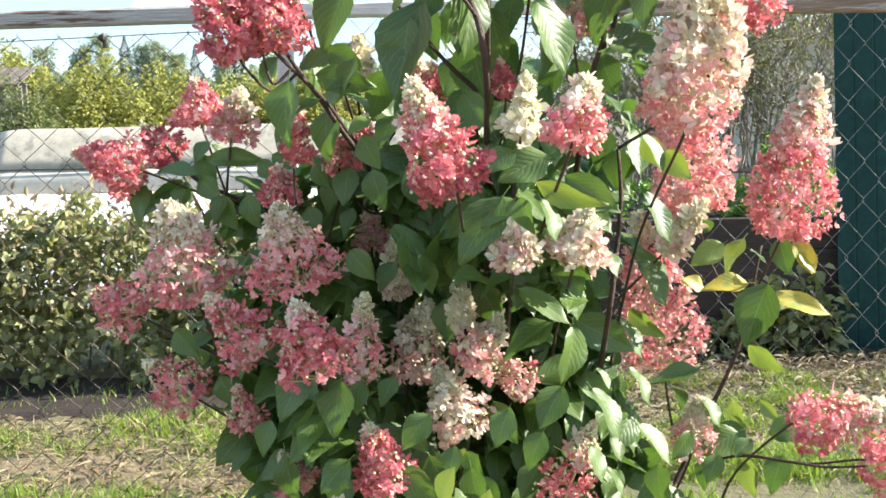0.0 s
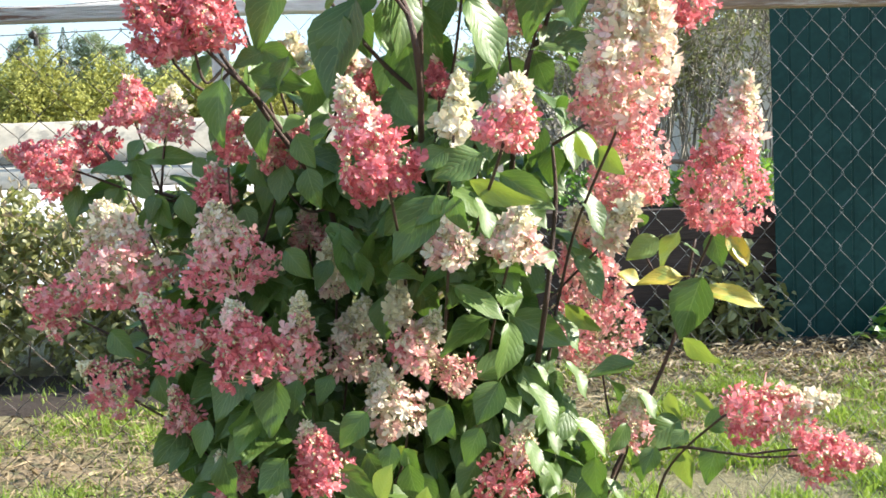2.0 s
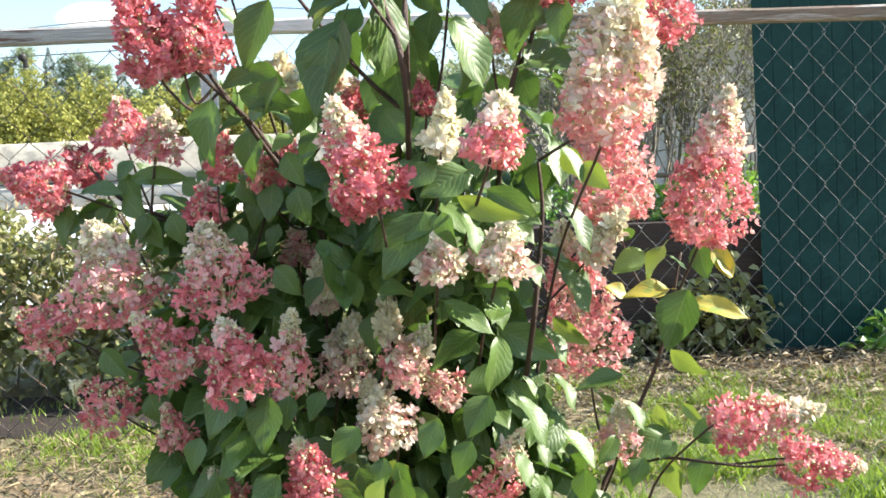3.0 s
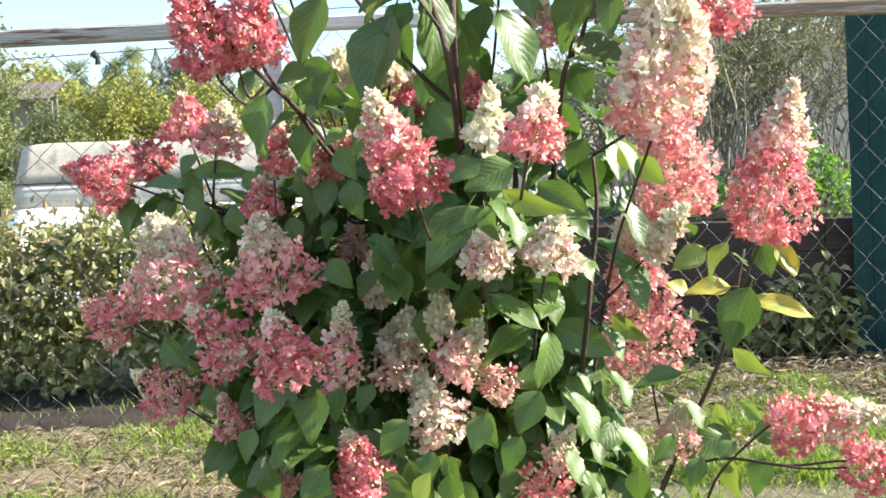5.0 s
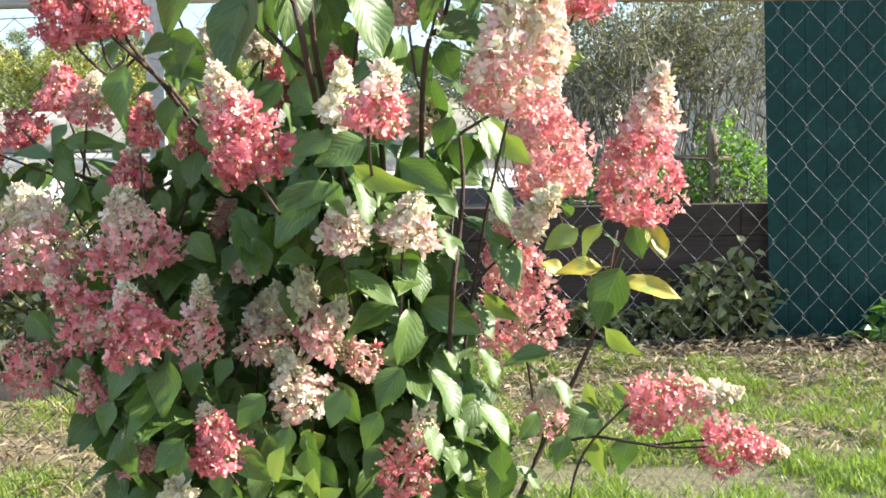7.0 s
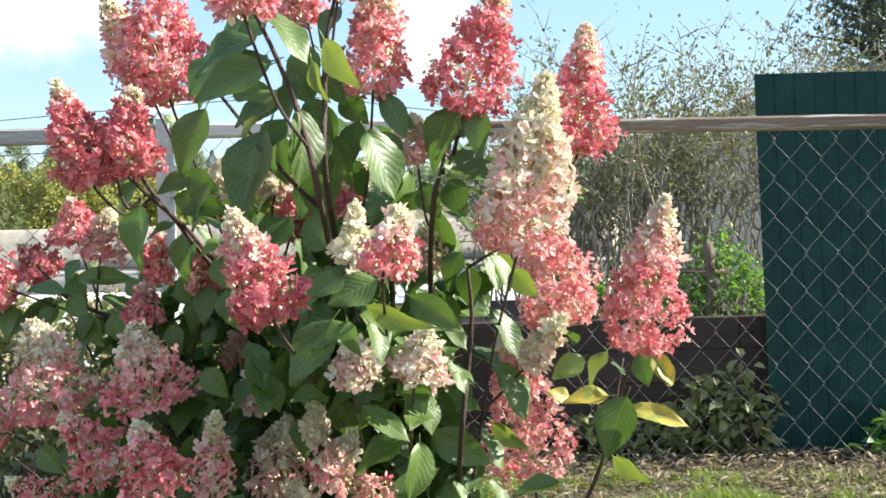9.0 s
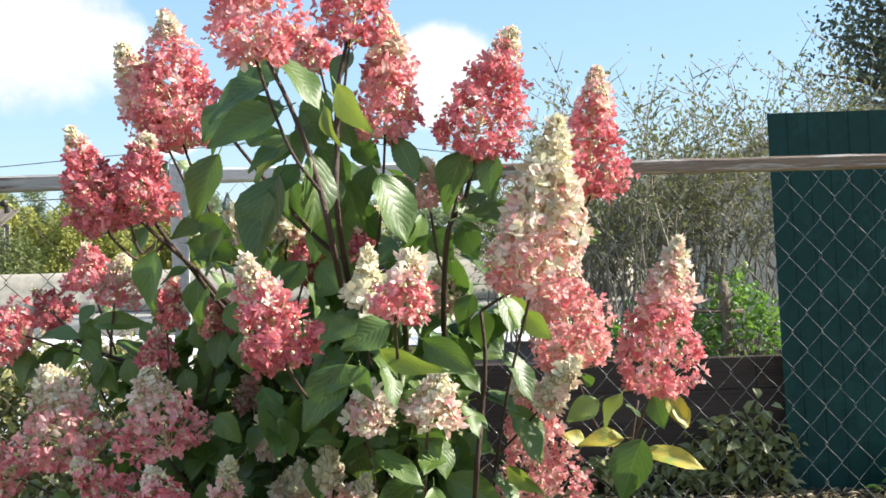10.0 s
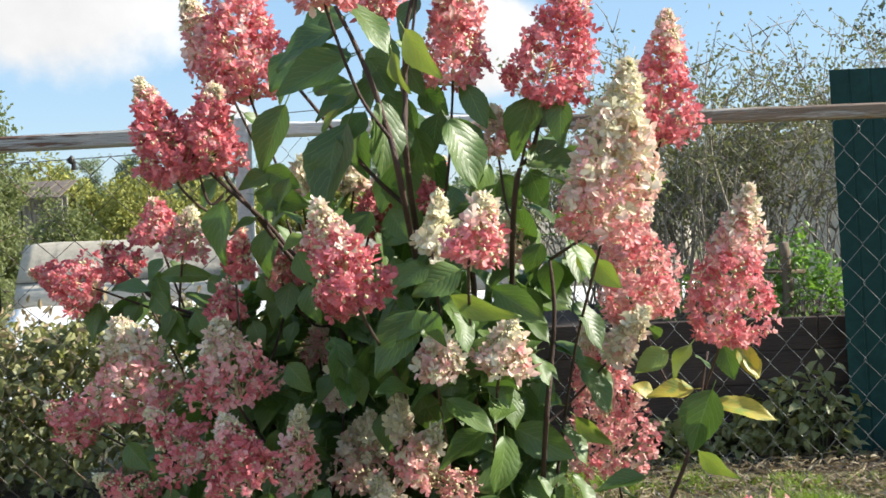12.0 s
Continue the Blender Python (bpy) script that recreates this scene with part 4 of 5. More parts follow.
leaf((0.509, 1.85, 1.072), (0.543, 1.83, 1.014), 0.032, 'p')
leaf((0.546, 1.86, 1.047), (0.578, 1.84, 1.003), 0.032, 'g')
leaf((0.509, 1.85, 0.984), (0.559, 1.83, 0.918), 0.028, 'p')
leaf((0.484, 1.98, 0.899), (0.536, 1.96, 0.879), 0.034, 'p')
leaf((0.528, 2.0, 0.86), (0.58, 1.98, 0.795), 0.044, 'p')
leaf((0.436, 1.8, 0.911), (0.47, 1.78, 0.872), 0.05, 'p')
leaf((0.677, 2.05, 0.881), (0.622, 2.03, 0.851), 0.037, 'g')
leaf((0.779, 2.08, 0.885), (0.788, 2.06, 0.825), 0.041, 'd')
leaf((0.8, 2.06, 0.887), (0.827, 2.04, 0.828), 0.031, 'y')
leaf((0.729, 2.08, 0.866), (0.756, 2.06, 0.846), 0.016, 'p')
leaf((0.747, 2.03, 0.814), (0.7, 2.01, 0.715), 0.073, 'd')
leaf((0.749, 2.04, 0.79), (0.855, 2.02, 0.769), 0.028, 'y')
leaf((0.72, 2.05, 0.813), (0.639, 2.03, 0.814), 0.024, 'y')
leaf((0.663, 2.14, 0.794), (0.626, 2.12, 0.813), 0.024, 'y')
leaf((0.731, 2.1, 0.697), (0.79, 2.08, 0.639), 0.031, 'g')
leaf((0.392, 1.75, 0.8), (0.39, 1.73, 0.718), 0.05, 'p')
leaf((0.367, 1.8, 0.797), (0.287, 1.78, 0.762), 0.051, 'd')
leaf((0.409, 1.93, 0.779), (0.506, 1.91, 0.73), 0.053, 'd')
leaf((0.489, 2.0, 0.768), (0.54, 1.98, 0.711), 0.042, 'p')
leaf((0.516, 2.05, 0.773), (0.572, 2.03, 0.723), 0.028, 'g')
leaf((0.379, 1.78, 0.705), (0.341, 1.76, 0.647), 0.06, 'd')
leaf((0.425, 1.8, 0.695), (0.478, 1.78, 0.63), 0.046, 'p')
leaf((0.444, 1.9, 0.705), (0.464, 1.88, 0.675), 0.035, 'p')
leaf((0.502, 1.95, 0.694), (0.543, 1.93, 0.642), 0.032, 'p')
leaf((0.627, 2.0, 0.677), (0.543, 1.98, 0.665), 0.018, 'p')
leaf((0.496, 1.82, 0.633), (0.547, 1.8, 0.577), 0.06, 'p')
leaf((0.416, 1.75, 0.623), (0.436, 1.73, 0.573), 0.034, 'p')
leaf((0.46, 1.85, 0.607), (0.478, 1.83, 0.577), 0.031, 'p')
leaf((0.532, 1.85, 0.563), (0.528, 1.83, 0.501), 0.053, 'd')
leaf((0.441, 1.76, 0.586), (0.468, 1.74, 0.547), 0.031, 'p')
leaf((0.521, 2.05, 0.874), (0.595, 2.03, 0.801), 0.04, 'p')
leaf((0.486, 2.0, 0.907), (0.535, 1.98, 0.886), 0.028, 'p')
leaf((0.44, 1.85, 0.901), (0.482, 1.83, 0.871), 0.044, 'p')
leaf((0.018, 1.64, 0.771), (-0.026, 1.62, 0.704), 0.042, 'd')
leaf((0.063, 1.63, 0.756), (0.048, 1.61, 0.68), 0.055, 'd')
leaf((-0.033, 1.75, 0.621), (-0.021, 1.73, 0.535), 0.037, 'd')
leaf((0.179, 1.74, 0.615), (0.21, 1.72, 0.556), 0.058, 'd')
leaf((0.134, 1.7, 0.611), (0.19, 1.68, 0.56), 0.041, 'd')
leaf((0.277, 1.84, 0.67), (0.307, 1.82, 0.605), 0.069, 'd')
leaf((-0.271, 2.0, 0.997), (-0.295, 1.98, 0.947), 0.039, 'd')
leaf((-0.154, 1.98, 0.984), (-0.128, 1.96, 0.93), 0.038, 'd')
leaf((-0.199, 2.05, 1.051), (-0.174, 2.03, 0.99), 0.036, 'd')
leaf((0.692, 2.0, 0.569), (0.622, 1.98, 0.54), 0.048, 'p')
leaf((0.699, 1.98, 0.533), (0.703, 1.96, 0.467), 0.029, 'g')
leaf((0.756, 1.96, 0.54), (0.727, 1.94, 0.483), 0.038, 'd')
leaf((0.646, 2.02, 0.521), (0.628, 2.0, 0.472), 0.028, 'd')
leaf((0.671, 2.03, 0.577), (0.713, 2.01, 0.548), 0.034, 'p')
leaf((0.744, 2.0, 0.562), (0.803, 1.98, 0.591), 0.033, 'd')
leaf((0.69, 2.04, 0.613), (0.703, 2.02, 0.568), 0.019, 'g')
leaf((0.737, 2.04, 0.613), (0.767, 2.02, 0.578), 0.017, 'g')
leaf((0.268, 1.75, 1.199), (0.247, 1.73, 1.245), 0.048, 'd')
leaf((0.319, 1.85, 1.128), (0.219, 1.83, 1.096), 0.068, 'd')
leaf((0.445, 1.9, 1.071), (0.424, 1.88, 1.144), 0.052, 'd')
leaf((0.48, 1.9, 1.05), (0.471, 1.88, 0.99), 0.048, 'd')
leaf((0.525, 1.95, 1.069), (0.559, 1.93, 1.009), 0.034, 'g')
leaf((0.625, 2.0, 1.183), (0.678, 1.98, 1.164), 0.026, 'g')
leaf((0.623, 2.02, 1.153), (0.674, 2.0, 1.153), 0.02, 'g')
leaf((0.678, 2.1, 0.87), (0.633, 2.08, 0.853), 0.035, 'g')
leaf((0.349, 1.85, 0.566), (0.315, 1.83, 0.517), 0.051, 'd')
leaf((0.239, 1.72, 0.602), (0.248, 1.7, 0.542), 0.047, 'd')
leaf((0.055, 1.75, 0.591), (0.037, 1.73, 0.529), 0.048, 'd')
leaf((0.261, 1.9, 0.849), (0.288, 1.88, 0.772), 0.061, 'd')
leaf((0.42, 1.95, 1.048), (0.376, 1.93, 1.014), 0.054, 'd')
leaf((0.21, 1.88, 0.826), (0.206, 1.86, 0.758), 0.043, 'd')
leaf((0.402, 1.88, 0.852), (0.415, 1.86, 0.789), 0.04, 'p')
leaf((0.33, 1.95, 0.87), (0.312, 1.93, 0.8), 0.054, 'd')
leaf((0.104, 1.8, 1.031), (0.116, 1.78, 0.974), 0.04, 'd')
leaf((0.811, 2.06, 0.869), (0.83, 2.04, 0.83), 0.028, 'y')
leaf((0.197, 1.66, 0.571), (0.212, 1.64, 0.626), 0.026, 'g')
leaf((0.239, 1.72, 1.139), (0.266, 1.7, 1.092), 0.041, 'd')
leaf((0.173, 1.72, 1.411), (0.129, 1.7, 1.365), 0.047, 'd')
leaf((0.198, 1.7, 1.363), (0.103, 1.68, 1.332), 0.056, 'd')
leaf((0.235, 1.75, 1.392), (0.25, 1.73, 1.319), 0.041, 'd')
leaf((0.125, 1.8, 1.322), (0.184, 1.78, 1.334), 0.037, 'd')
leaf((0.196, 1.78, 1.326), (0.142, 1.76, 1.28), 0.051, 'd')
leaf((0.241, 1.74, 1.312), (0.272, 1.72, 1.24), 0.046, 'd')
leaf((0.237, 1.68, 1.283), (0.247, 1.66, 1.191), 0.053, 'p')
leaf((0.169, 1.7, 1.243), (0.144, 1.68, 1.155), 0.056, 'd')
leaf((0.28, 1.75, 1.257), (0.294, 1.73, 1.174), 0.041, 'd')
leaf((0.181, 1.82, 1.274), (0.199, 1.8, 1.187), 0.043, 'd')
leaf((0.269, 1.7, 0.993), (0.221, 1.68, 0.938), 0.046, 'p')
leaf((0.09, 1.8, 1.081), (0.113, 1.78, 1.032), 0.037, 'd')
leaf((0.154, 1.85, 1.027), (0.187, 1.83, 0.967), 0.039, 'd')
leaf((0.728, 2.12, 0.882), (0.683, 2.1, 0.831), 0.045, 'g')
leaf((-0.008, 1.75, 1.164), (-0.025, 1.73, 1.073), 0.051, 'd')
leaf((0.035, 1.86, 1.12), (0.028, 1.84, 1.044), 0.042, 'd')
leaf((0.045, 1.85, 1.204), (-0.001, 1.83, 1.186), 0.040, 'd')
leaf((0.039, 1.85, 1.209), (0.09, 1.83, 1.181), 0.036, 'd')
leaf((0.022, 1.84, 1.171), (0.108, 1.82, 1.153), 0.040, 'd')
leaf((0.077, 1.8, 1.157), (0.044, 1.78, 1.152), 0.013, 'p')
leaf((0.071, 1.8, 1.142), (0.106, 1.78, 1.127), 0.017, 'p')
leaf((0.104, 1.8, 1.106), (0.071, 1.78, 1.089), 0.024, 'g')
leaf((0.104, 1.82, 1.067), (0.132, 1.8, 1.082), 0.019, 'p')
leaf((0.032, 1.8, 1.136), (-0.009, 1.78, 1.119), 0.013, 'p')
leaf((0.137, 1.86, 1.109), (0.108, 1.84, 1.064), 0.038, 'd')
leaf((0.063, 1.9, 1.032), (0.05, 1.88, 0.973), 0.036, 'd')
leaf((0.086, 1.7, 0.738), (0.076, 1.68, 0.694), 0.029, 'd')
leaf((0.105, 1.74, 0.575), (0.117, 1.72, 0.519), 0.037, 'd')
leaf((0.232, 1.74, 0.62), (0.252, 1.72, 0.586), 0.023, 'd')
leaf((0.249, 1.74, 0.581), (0.279, 1.72, 0.539), 0.037, 'd')
leaf((0.261, 1.6, 0.562), (0.257, 1.58, 0.609), 0.023, 'g')
leaf((0.263, 1.6, 0.564), (0.299, 1.58, 0.581), 0.020, 'g')
leaf((0.261, 1.6, 0.562), (0.249, 1.58, 0.592), 0.015, 'g')
leaf((-0.019, 1.8, 0.604), (-0.077, 1.78, 0.577), 0.034, 'd')
leaf((-0.014, 1.8, 0.516), (-0.046, 1.78, 0.501), 0.034, 'd')
leaf((0.219, 1.72, 1.357), (0.253, 1.7, 1.3), 0.040, 'd')
leaf((0.344, 1.75, 1.316), (0.395, 1.73, 1.262), 0.026, 'd')
leaf((0.488, 1.78, 1.282), (0.414, 1.76, 1.241), 0.043, 'd')
leaf((0.295, 1.72, 1.441), (0.258, 1.7, 1.39), 0.037, 'd')
leaf((0.256, 1.66, 1.358), (0.268, 1.64, 1.297), 0.019, 'g')
leaf((0.289, 1.78, 1.319), (0.326, 1.76, 1.275), 0.037, 'd')
leaf((0.257, 1.8, 1.309), (0.271, 1.78, 1.227), 0.039, 'd')
leaf((0.107, 1.76, 1.381), (0.066, 1.74, 1.323), 0.041, 'd')
leaf((0.237, 1.86, 1.199), (0.211, 1.84, 1.138), 0.040, 'd')
leaf((0.327, 1.9, 1.161), (0.287, 1.88, 1.118), 0.036, 'd')
leaf((0.196, 1.9, 1.138), (0.161, 1.88, 1.086), 0.041, 'd')
leaf((0.425, 1.86, 1.009), (0.458, 1.84, 0.957), 0.040, 'd')
leaf((0.3, 1.55, 1.064), (0.26, 1.53, 1.041), 0.032, 'p')
leaf((0.299, 1.54, 1.003), (0.255, 1.52, 0.974), 0.025, 'd')
leaf((-0.021, 1.9, 1.104), (-0.045, 1.88, 1.056), 0.039, 'd')
leaf((0.157, 1.7, 1.385), (0.114, 1.68, 1.338), 0.036, 'd')
leaf((0.187, 1.72, 1.375), (0.154, 1.7, 1.334), 0.032, 'd')
leaf((0.183, 1.74, 1.307), (0.135, 1.72, 1.281), 0.034, 'd')
leaf((0.21, 1.72, 1.282), (0.174, 1.7, 1.236), 0.037, 'd')
leaf((0.23, 1.7, 1.336), (0.211, 1.68, 1.284), 0.032, 'd')
leaf((0.271, 1.74, 1.354), (0.294, 1.72, 1.3), 0.033, 'd')
leaf((0.301, 1.76, 1.363), (0.266, 1.74, 1.317), 0.030, 'd')
leaf((0.315, 1.76, 1.279), (0.298, 1.74, 1.217), 0.038, 'd')
leaf((0.349, 1.72, 1.259), (0.371, 1.7, 1.198), 0.040, 'd')
leaf((0.188, 1.72, 1.42), (0.141, 1.7, 1.392), 0.032, 'd')
leaf((0.172, 1.76, 1.441), (0.111, 1.74, 1.403), 0.036, 'd')
leaf((0.251, 1.7, 1.269), (0.273, 1.68, 1.212), 0.035, 'p')
leaf((0.19, 1.78, 1.271), (0.178, 1.76, 1.208), 0.042, 'd')
leaf((0.292, 1.82, 1.223), (0.317, 1.8, 1.166), 0.041, 'd')
leaf((0.083, 1.8, 1.194), (0.055, 1.78, 1.144), 0.039, 'd')
leaf((0.404, 1.84, 1.185), (0.428, 1.82, 1.132), 0.040, 'd')
leaf((0.448, 1.86, 1.193), (0.467, 1.84, 1.131), 0.040, 'd')
leaf((0.104, 1.78, 1.354), (0.072, 1.76, 1.311), 0.037, 'd')
leaf((0.389, 1.8, 0.998), (0.413, 1.78, 0.948), 0.037, 'd')
leaf((0.462, 1.86, 1.078), (0.434, 1.84, 1.027), 0.042, 'd')
leaf((0.182, 1.7, 0.687), (0.14, 1.68, 0.645), 0.045, 'd')
leaf((0.148, 1.72, 0.674), (0.173, 1.7, 0.631), 0.037, 'd')
leaf((0.296, 1.72, 0.687), (0.273, 1.7, 0.637), 0.048, 'd')
leaf((0.068, 1.68, 0.629), (0.025, 1.66, 0.59), 0.039, 'd')
leaf((0.216, 1.7, 0.64), (0.207, 1.68, 0.599), 0.035, 'd')
leaf((0.346, 1.74, 0.647), (0.318, 1.72, 0.599), 0.041, 'd')
leaf((0.133, 1.72, 0.739), (0.11, 1.7, 0.702), 0.032, 'd')
leaf((-0.053, 1.76, 0.668), (-0.07, 1.74, 0.621), 0.033, 'd')
leaf((0.032, 1.76, 0.751), (0.066, 1.74, 0.713), 0.038, 'd')
leaf((-0.098, 1.86, 0.768), (-0.115, 1.84, 0.715), 0.040, 'd')
leaf((0.067, 1.8, 0.912), (0.101, 1.78, 0.872), 0.042, 'd')
leaf((0.132, 1.84, 0.889), (0.106, 1.82, 0.849), 0.040, 'd')
leaf((0.232, 1.9, 0.753), (0.218, 1.88, 0.713), 0.039, 'd')
leaf((-0.231, 1.95, 0.772), (-0.192, 1.93, 0.729), 0.042, 'd')
leaf((-0.152, 1.9, 0.707), (-0.133, 1.88, 0.657), 0.039, 'd')
leaf((-0.258, 2.0, 1.023), (-0.192, 1.98, 1.037), 0.024, 'p')
leaf((-0.18, 2.02, 1.041), (-0.089, 2.0, 1.05), 0.028, 'd')
leaf((-0.191, 2.0, 1.015), (-0.156, 1.98, 0.977), 0.032, 'd')
leaf((-0.128, 1.98, 1.014), (-0.07, 1.96, 0.995), 0.026, 'p')
leaf((-0.094, 2.0, 1.039), (-0.063, 1.98, 1.01), 0.026, 'd')
leaf((-0.21, 2.0, 1.002), (-0.231, 1.98, 0.959), 0.032, 'd')
leaf((-0.273, 1.98, 1.006), (-0.294, 1.96, 0.945), 0.035, 'd')
leaf((-0.148, 1.98, 0.988), (-0.165, 1.96, 0.945), 0.031, 'd')
leaf((-0.11, 1.97, 0.987), (-0.092, 1.95, 0.934), 0.033, 'd')
leaf((-0.068, 1.98, 1.048), (-0.027, 1.96, 1.028), 0.024, 'd')
leaf((-0.183, 2.05, 1.073), (-0.206, 2.03, 1.04), 0.025, 'd')
leaf((-0.03, 1.95, 1.013), (-0.05, 1.93, 0.966), 0.031, 'd')
leaf((0.003, 1.95, 1.038), (0.025, 1.93, 0.994), 0.033, 'd')
leaf((0.037, 1.95, 1.01), (0.019, 1.93, 0.958), 0.035, 'd')
leaf((-0.006, 1.92, 0.969), (0.011, 1.9, 0.926), 0.032, 'd')
leaf((0.065, 1.92, 0.966), (0.046, 1.9, 0.925), 0.036, 'd')
leaf((0.631, 2.0, 0.63), (0.665, 1.98, 0.59), 0.037, 'p')
leaf((0.708, 1.98, 0.563), (0.677, 1.96, 0.541), 0.033, 'd')
leaf((0.596, 1.92, 0.595), (0.568, 1.9, 0.55), 0.036, 'p')
leaf((0.648, 1.95, 0.546), (0.624, 1.93, 0.505), 0.031, 'd')


def frame_of(axis):
    z = np.asarray(axis, float)
    z = z / np.linalg.norm(z)
    x = np.cross((0.2, 1, 0.1), z)
    x /= np.linalg.norm(x)
    return x, np.cross(z, x), z


def flower_head(base, tip, radius, ripe, cream, full=1.0):
    """A flower panicle: a lumpy cone of four-petalled florets, riper and redder below, creamy with buds at the tip."""
    base, tip = np.array(base), np.array(tip)
    length = float(np.linalg.norm(tip - base))
    n = int((140 + 11500 * radius * length * 3.6) * full)
    seed = float(base[0] * 7 + base[2] * 3)
    h = rng.uniform(0, 1, n) ** 1.15
    g = rng.uniform(0, 2 * np.pi, n)
    prof = np.clip((h + 0.10) / 0.30, 0, 1) ** 0.6 * np.clip(1.02 - h, 0, 1) ** 0.78 * 1.18
    lump = np.array([1 + 0.50 * noise.noise((math.cos(a) * 1.7, math.sin(a) * 1.7, b * 4 + seed)) + 0.22 * noise.noise((math.cos(a) * 5, math.sin(a) * 5, b * 12 + seed)) for a, b in zip(g, h)])
    lump = np.clip(lump, 0.62, 1.32)
    rad = radius * prof * lump * np.where(rng.uniform(0, 1, n) < 0.45 + 0.3 * full, rng.uniform(0.76, 1.05, n), rng.uniform(0.4, 0.85, n))
    rad *= np.where(rng.uniform(0, 1, n) < 0.06, 1.16, 1.0)
    at = np.stack([rad * np.cos(g), rad * np.sin(g), h * length], 1)
    nor = np.stack([np.cos(g), np.sin(g), 0.05 + 0.9 * h], 1) + rng.normal(scale=0.55, size=(n, 3))
    nor /= np.linalg.norm(nor, axis=1, keepdims=True)
    ref = rng.normal(size=(n, 3))
    sx = np.cross(nor, ref)
    sx /= np.linalg.norm(sx, axis=1, keepdims=True)
    sy = np.cross(nor, sx)
    fade = np.clip((h - (1 - cream)) / max(cream, 0.08) * 1.05 + 0.24 + rng.normal(scale=0.17, size=n), 0, 1)
    patch = np.array([noise.noise((math.cos(a) * 2.6, math.sin(a) * 2.6, b * 7 + seed)) for a, b in zip(g, h)])
    r = 0.98 * ripe * (1 - (0.58 + 0.32 * cream) * fade) + rng.normal(scale=0.09, size=n) + 0.26 * patch + np.where(rng.uniform(0, 1, n) < 0.03, -0.25, 0)
    r = np.clip(r, 0.02, 1)
    size = (0.0076 + 0.0088 * np.clip(0.6 - r, 0, 1)) * rng.uniform(0.70, 1.25, n) * (1 - 0.52 * np.clip((h - 0.62) / 0.38, 0, 1))
    cup = rng.uniform(-0.7, 1.2, n)
    verts, faces, ripes = [], [], []
    outline = ((0.34, -0.30), (0.78, -0.43), (1.06, 0.0), (0.78, 0.43), (0.34, 0.30))
    stretch, curl, tint = rng.uniform(0.72, 1.18, (n, 4)), rng.normal(scale=0.30, size=(n, 4)), rng.normal(scale=0.05, size=(n, 4))
    for k in range(n):
        o = len(verts)
        verts.append(tuple(at[k]))
        ripes.append(r[k])
        for q in range(4):
            a = q * math.pi / 2 + (0.15 if q % 2 else -0.1)
            ca, sa = math.cos(a), math.sin(a)
            for u, v in outline:
                u *= stretch[k, q]
                e1, e2 = (u * ca - v * sa) * size[k], (u * sa + v * ca) * size[k]
                lift = ((cup[k] + curl[k, q]) * u * u + (0.20 if abs(v) > 0.3 else 0.0)) * size[k]
                verts.append(tuple(at[k] + sx[k] * e1 + sy[k] * e2 + nor[k] * lift))
                ripes.append(min(1.0, max(0.0, r[k] + tint[k, q] + (0.04 if u > 0.7 else -0.06))))
            f = o + 1 + q * 5
            faces += [(o, f, f + 1, f + 2), (o, f + 2, f + 3, f + 4)]
    me = mesh_from("bloom", verts, faces, PETAL)
    me.attributes.new("ripe", "FLOAT", "POINT").data.foreach_set("value", ripes)
    x, y, z = frame_of(tip - base)
    m = Matrix(np.stack([x, y, z], 1).tolist()).to_4x4()
    # branching stalks, which carry the florets
    chunks = [tube_data([(0, 0, -0.01), (0.002, 0, length * 0.5), (0, 0.002, length * 0.95)], 0.0028, 0.001, 5)]
    for k in range(0, n, 5):
        root = np.array([0, 0, max(0.0, at[k][2] - rad[k] * 0.7)])
        chunks.append(tube_data([root, at[k] * (0.55, 0.55, 0.5) + root * 0.5 - (0, 0, 0.002), at[k]], 0.0008, 0.0005, 3))
    head = part("flower_head", joined("flower_head", chunks, BUD, False), bush)
    head.matrix_basis = Matrix.Translation(base.tolist()) @ m
    tagged(part("bloom", me, head, "", True), kind="stuff")
    # buds and small fertile flowers
    count = int(210 + 330 * cream) + (500 if cream > 0.85 else 0)
    hb = np.where(rng.uniform(0, 1, count) < 0.5, 1 - cream * 0.75 * rng.uniform(0, 1, count) ** 1.3, rng.uniform(0.1, 1, count))
    gb = rng.uniform(0, 2 * np.pi, count)
    pb = radius * 1.18 * np.clip(1.02 - hb, 0, 1) ** 0.78 * rng.uniform(0.78, 1.06, count)
    chunks = []
    for k in range(count):
        c = np.array([pb[k] * math.cos(gb[k]), pb[k] * math.sin(gb[k]), hb[k] * length])
        s = rng.uniform(0.0016, 0.0034)
        chunks.append(([tuple(c + s * np.array(d)) for d in ((1, 0, 0), (-1, 0, 0), (0, 1, 0), (0, -1, 0), (0, 0, 1.2), (0, 0, -1))],
                       [(0, 2, 4), (2, 1, 4), (1, 3, 4), (3, 0, 4), (2, 0, 5), (1, 2, 5), (3, 1, 5), (0, 3, 5)]))
    tagged(part("panicle_tip", joined("panicle_tip", chunks, BUD), head, "cream unopened buds", True), kind="stuff")
    # the stem that carries it, with leaf pairs below the head
    reach, least = (0.05, 0.015) if base[0] < 0.06 and base[2] > 1.12 else (0.12, 0.06)
    if base[0] > 0.7 and base[2] < 0.7:
        reach, least = 0.13, 0.0
    target = base - reach * z
    best, where = 1e9, None
    for line in CANES:
        for q in line:
            drop = base[2] - q[2]
            if least < drop < 0.6:
                score = np.linalg.norm(q - target) + 0.25 * abs(drop - 0.18) + 0.8 * max(0.0, base[1] + 0.02 - q[1])
                if score < best:
                    best, where = score, q
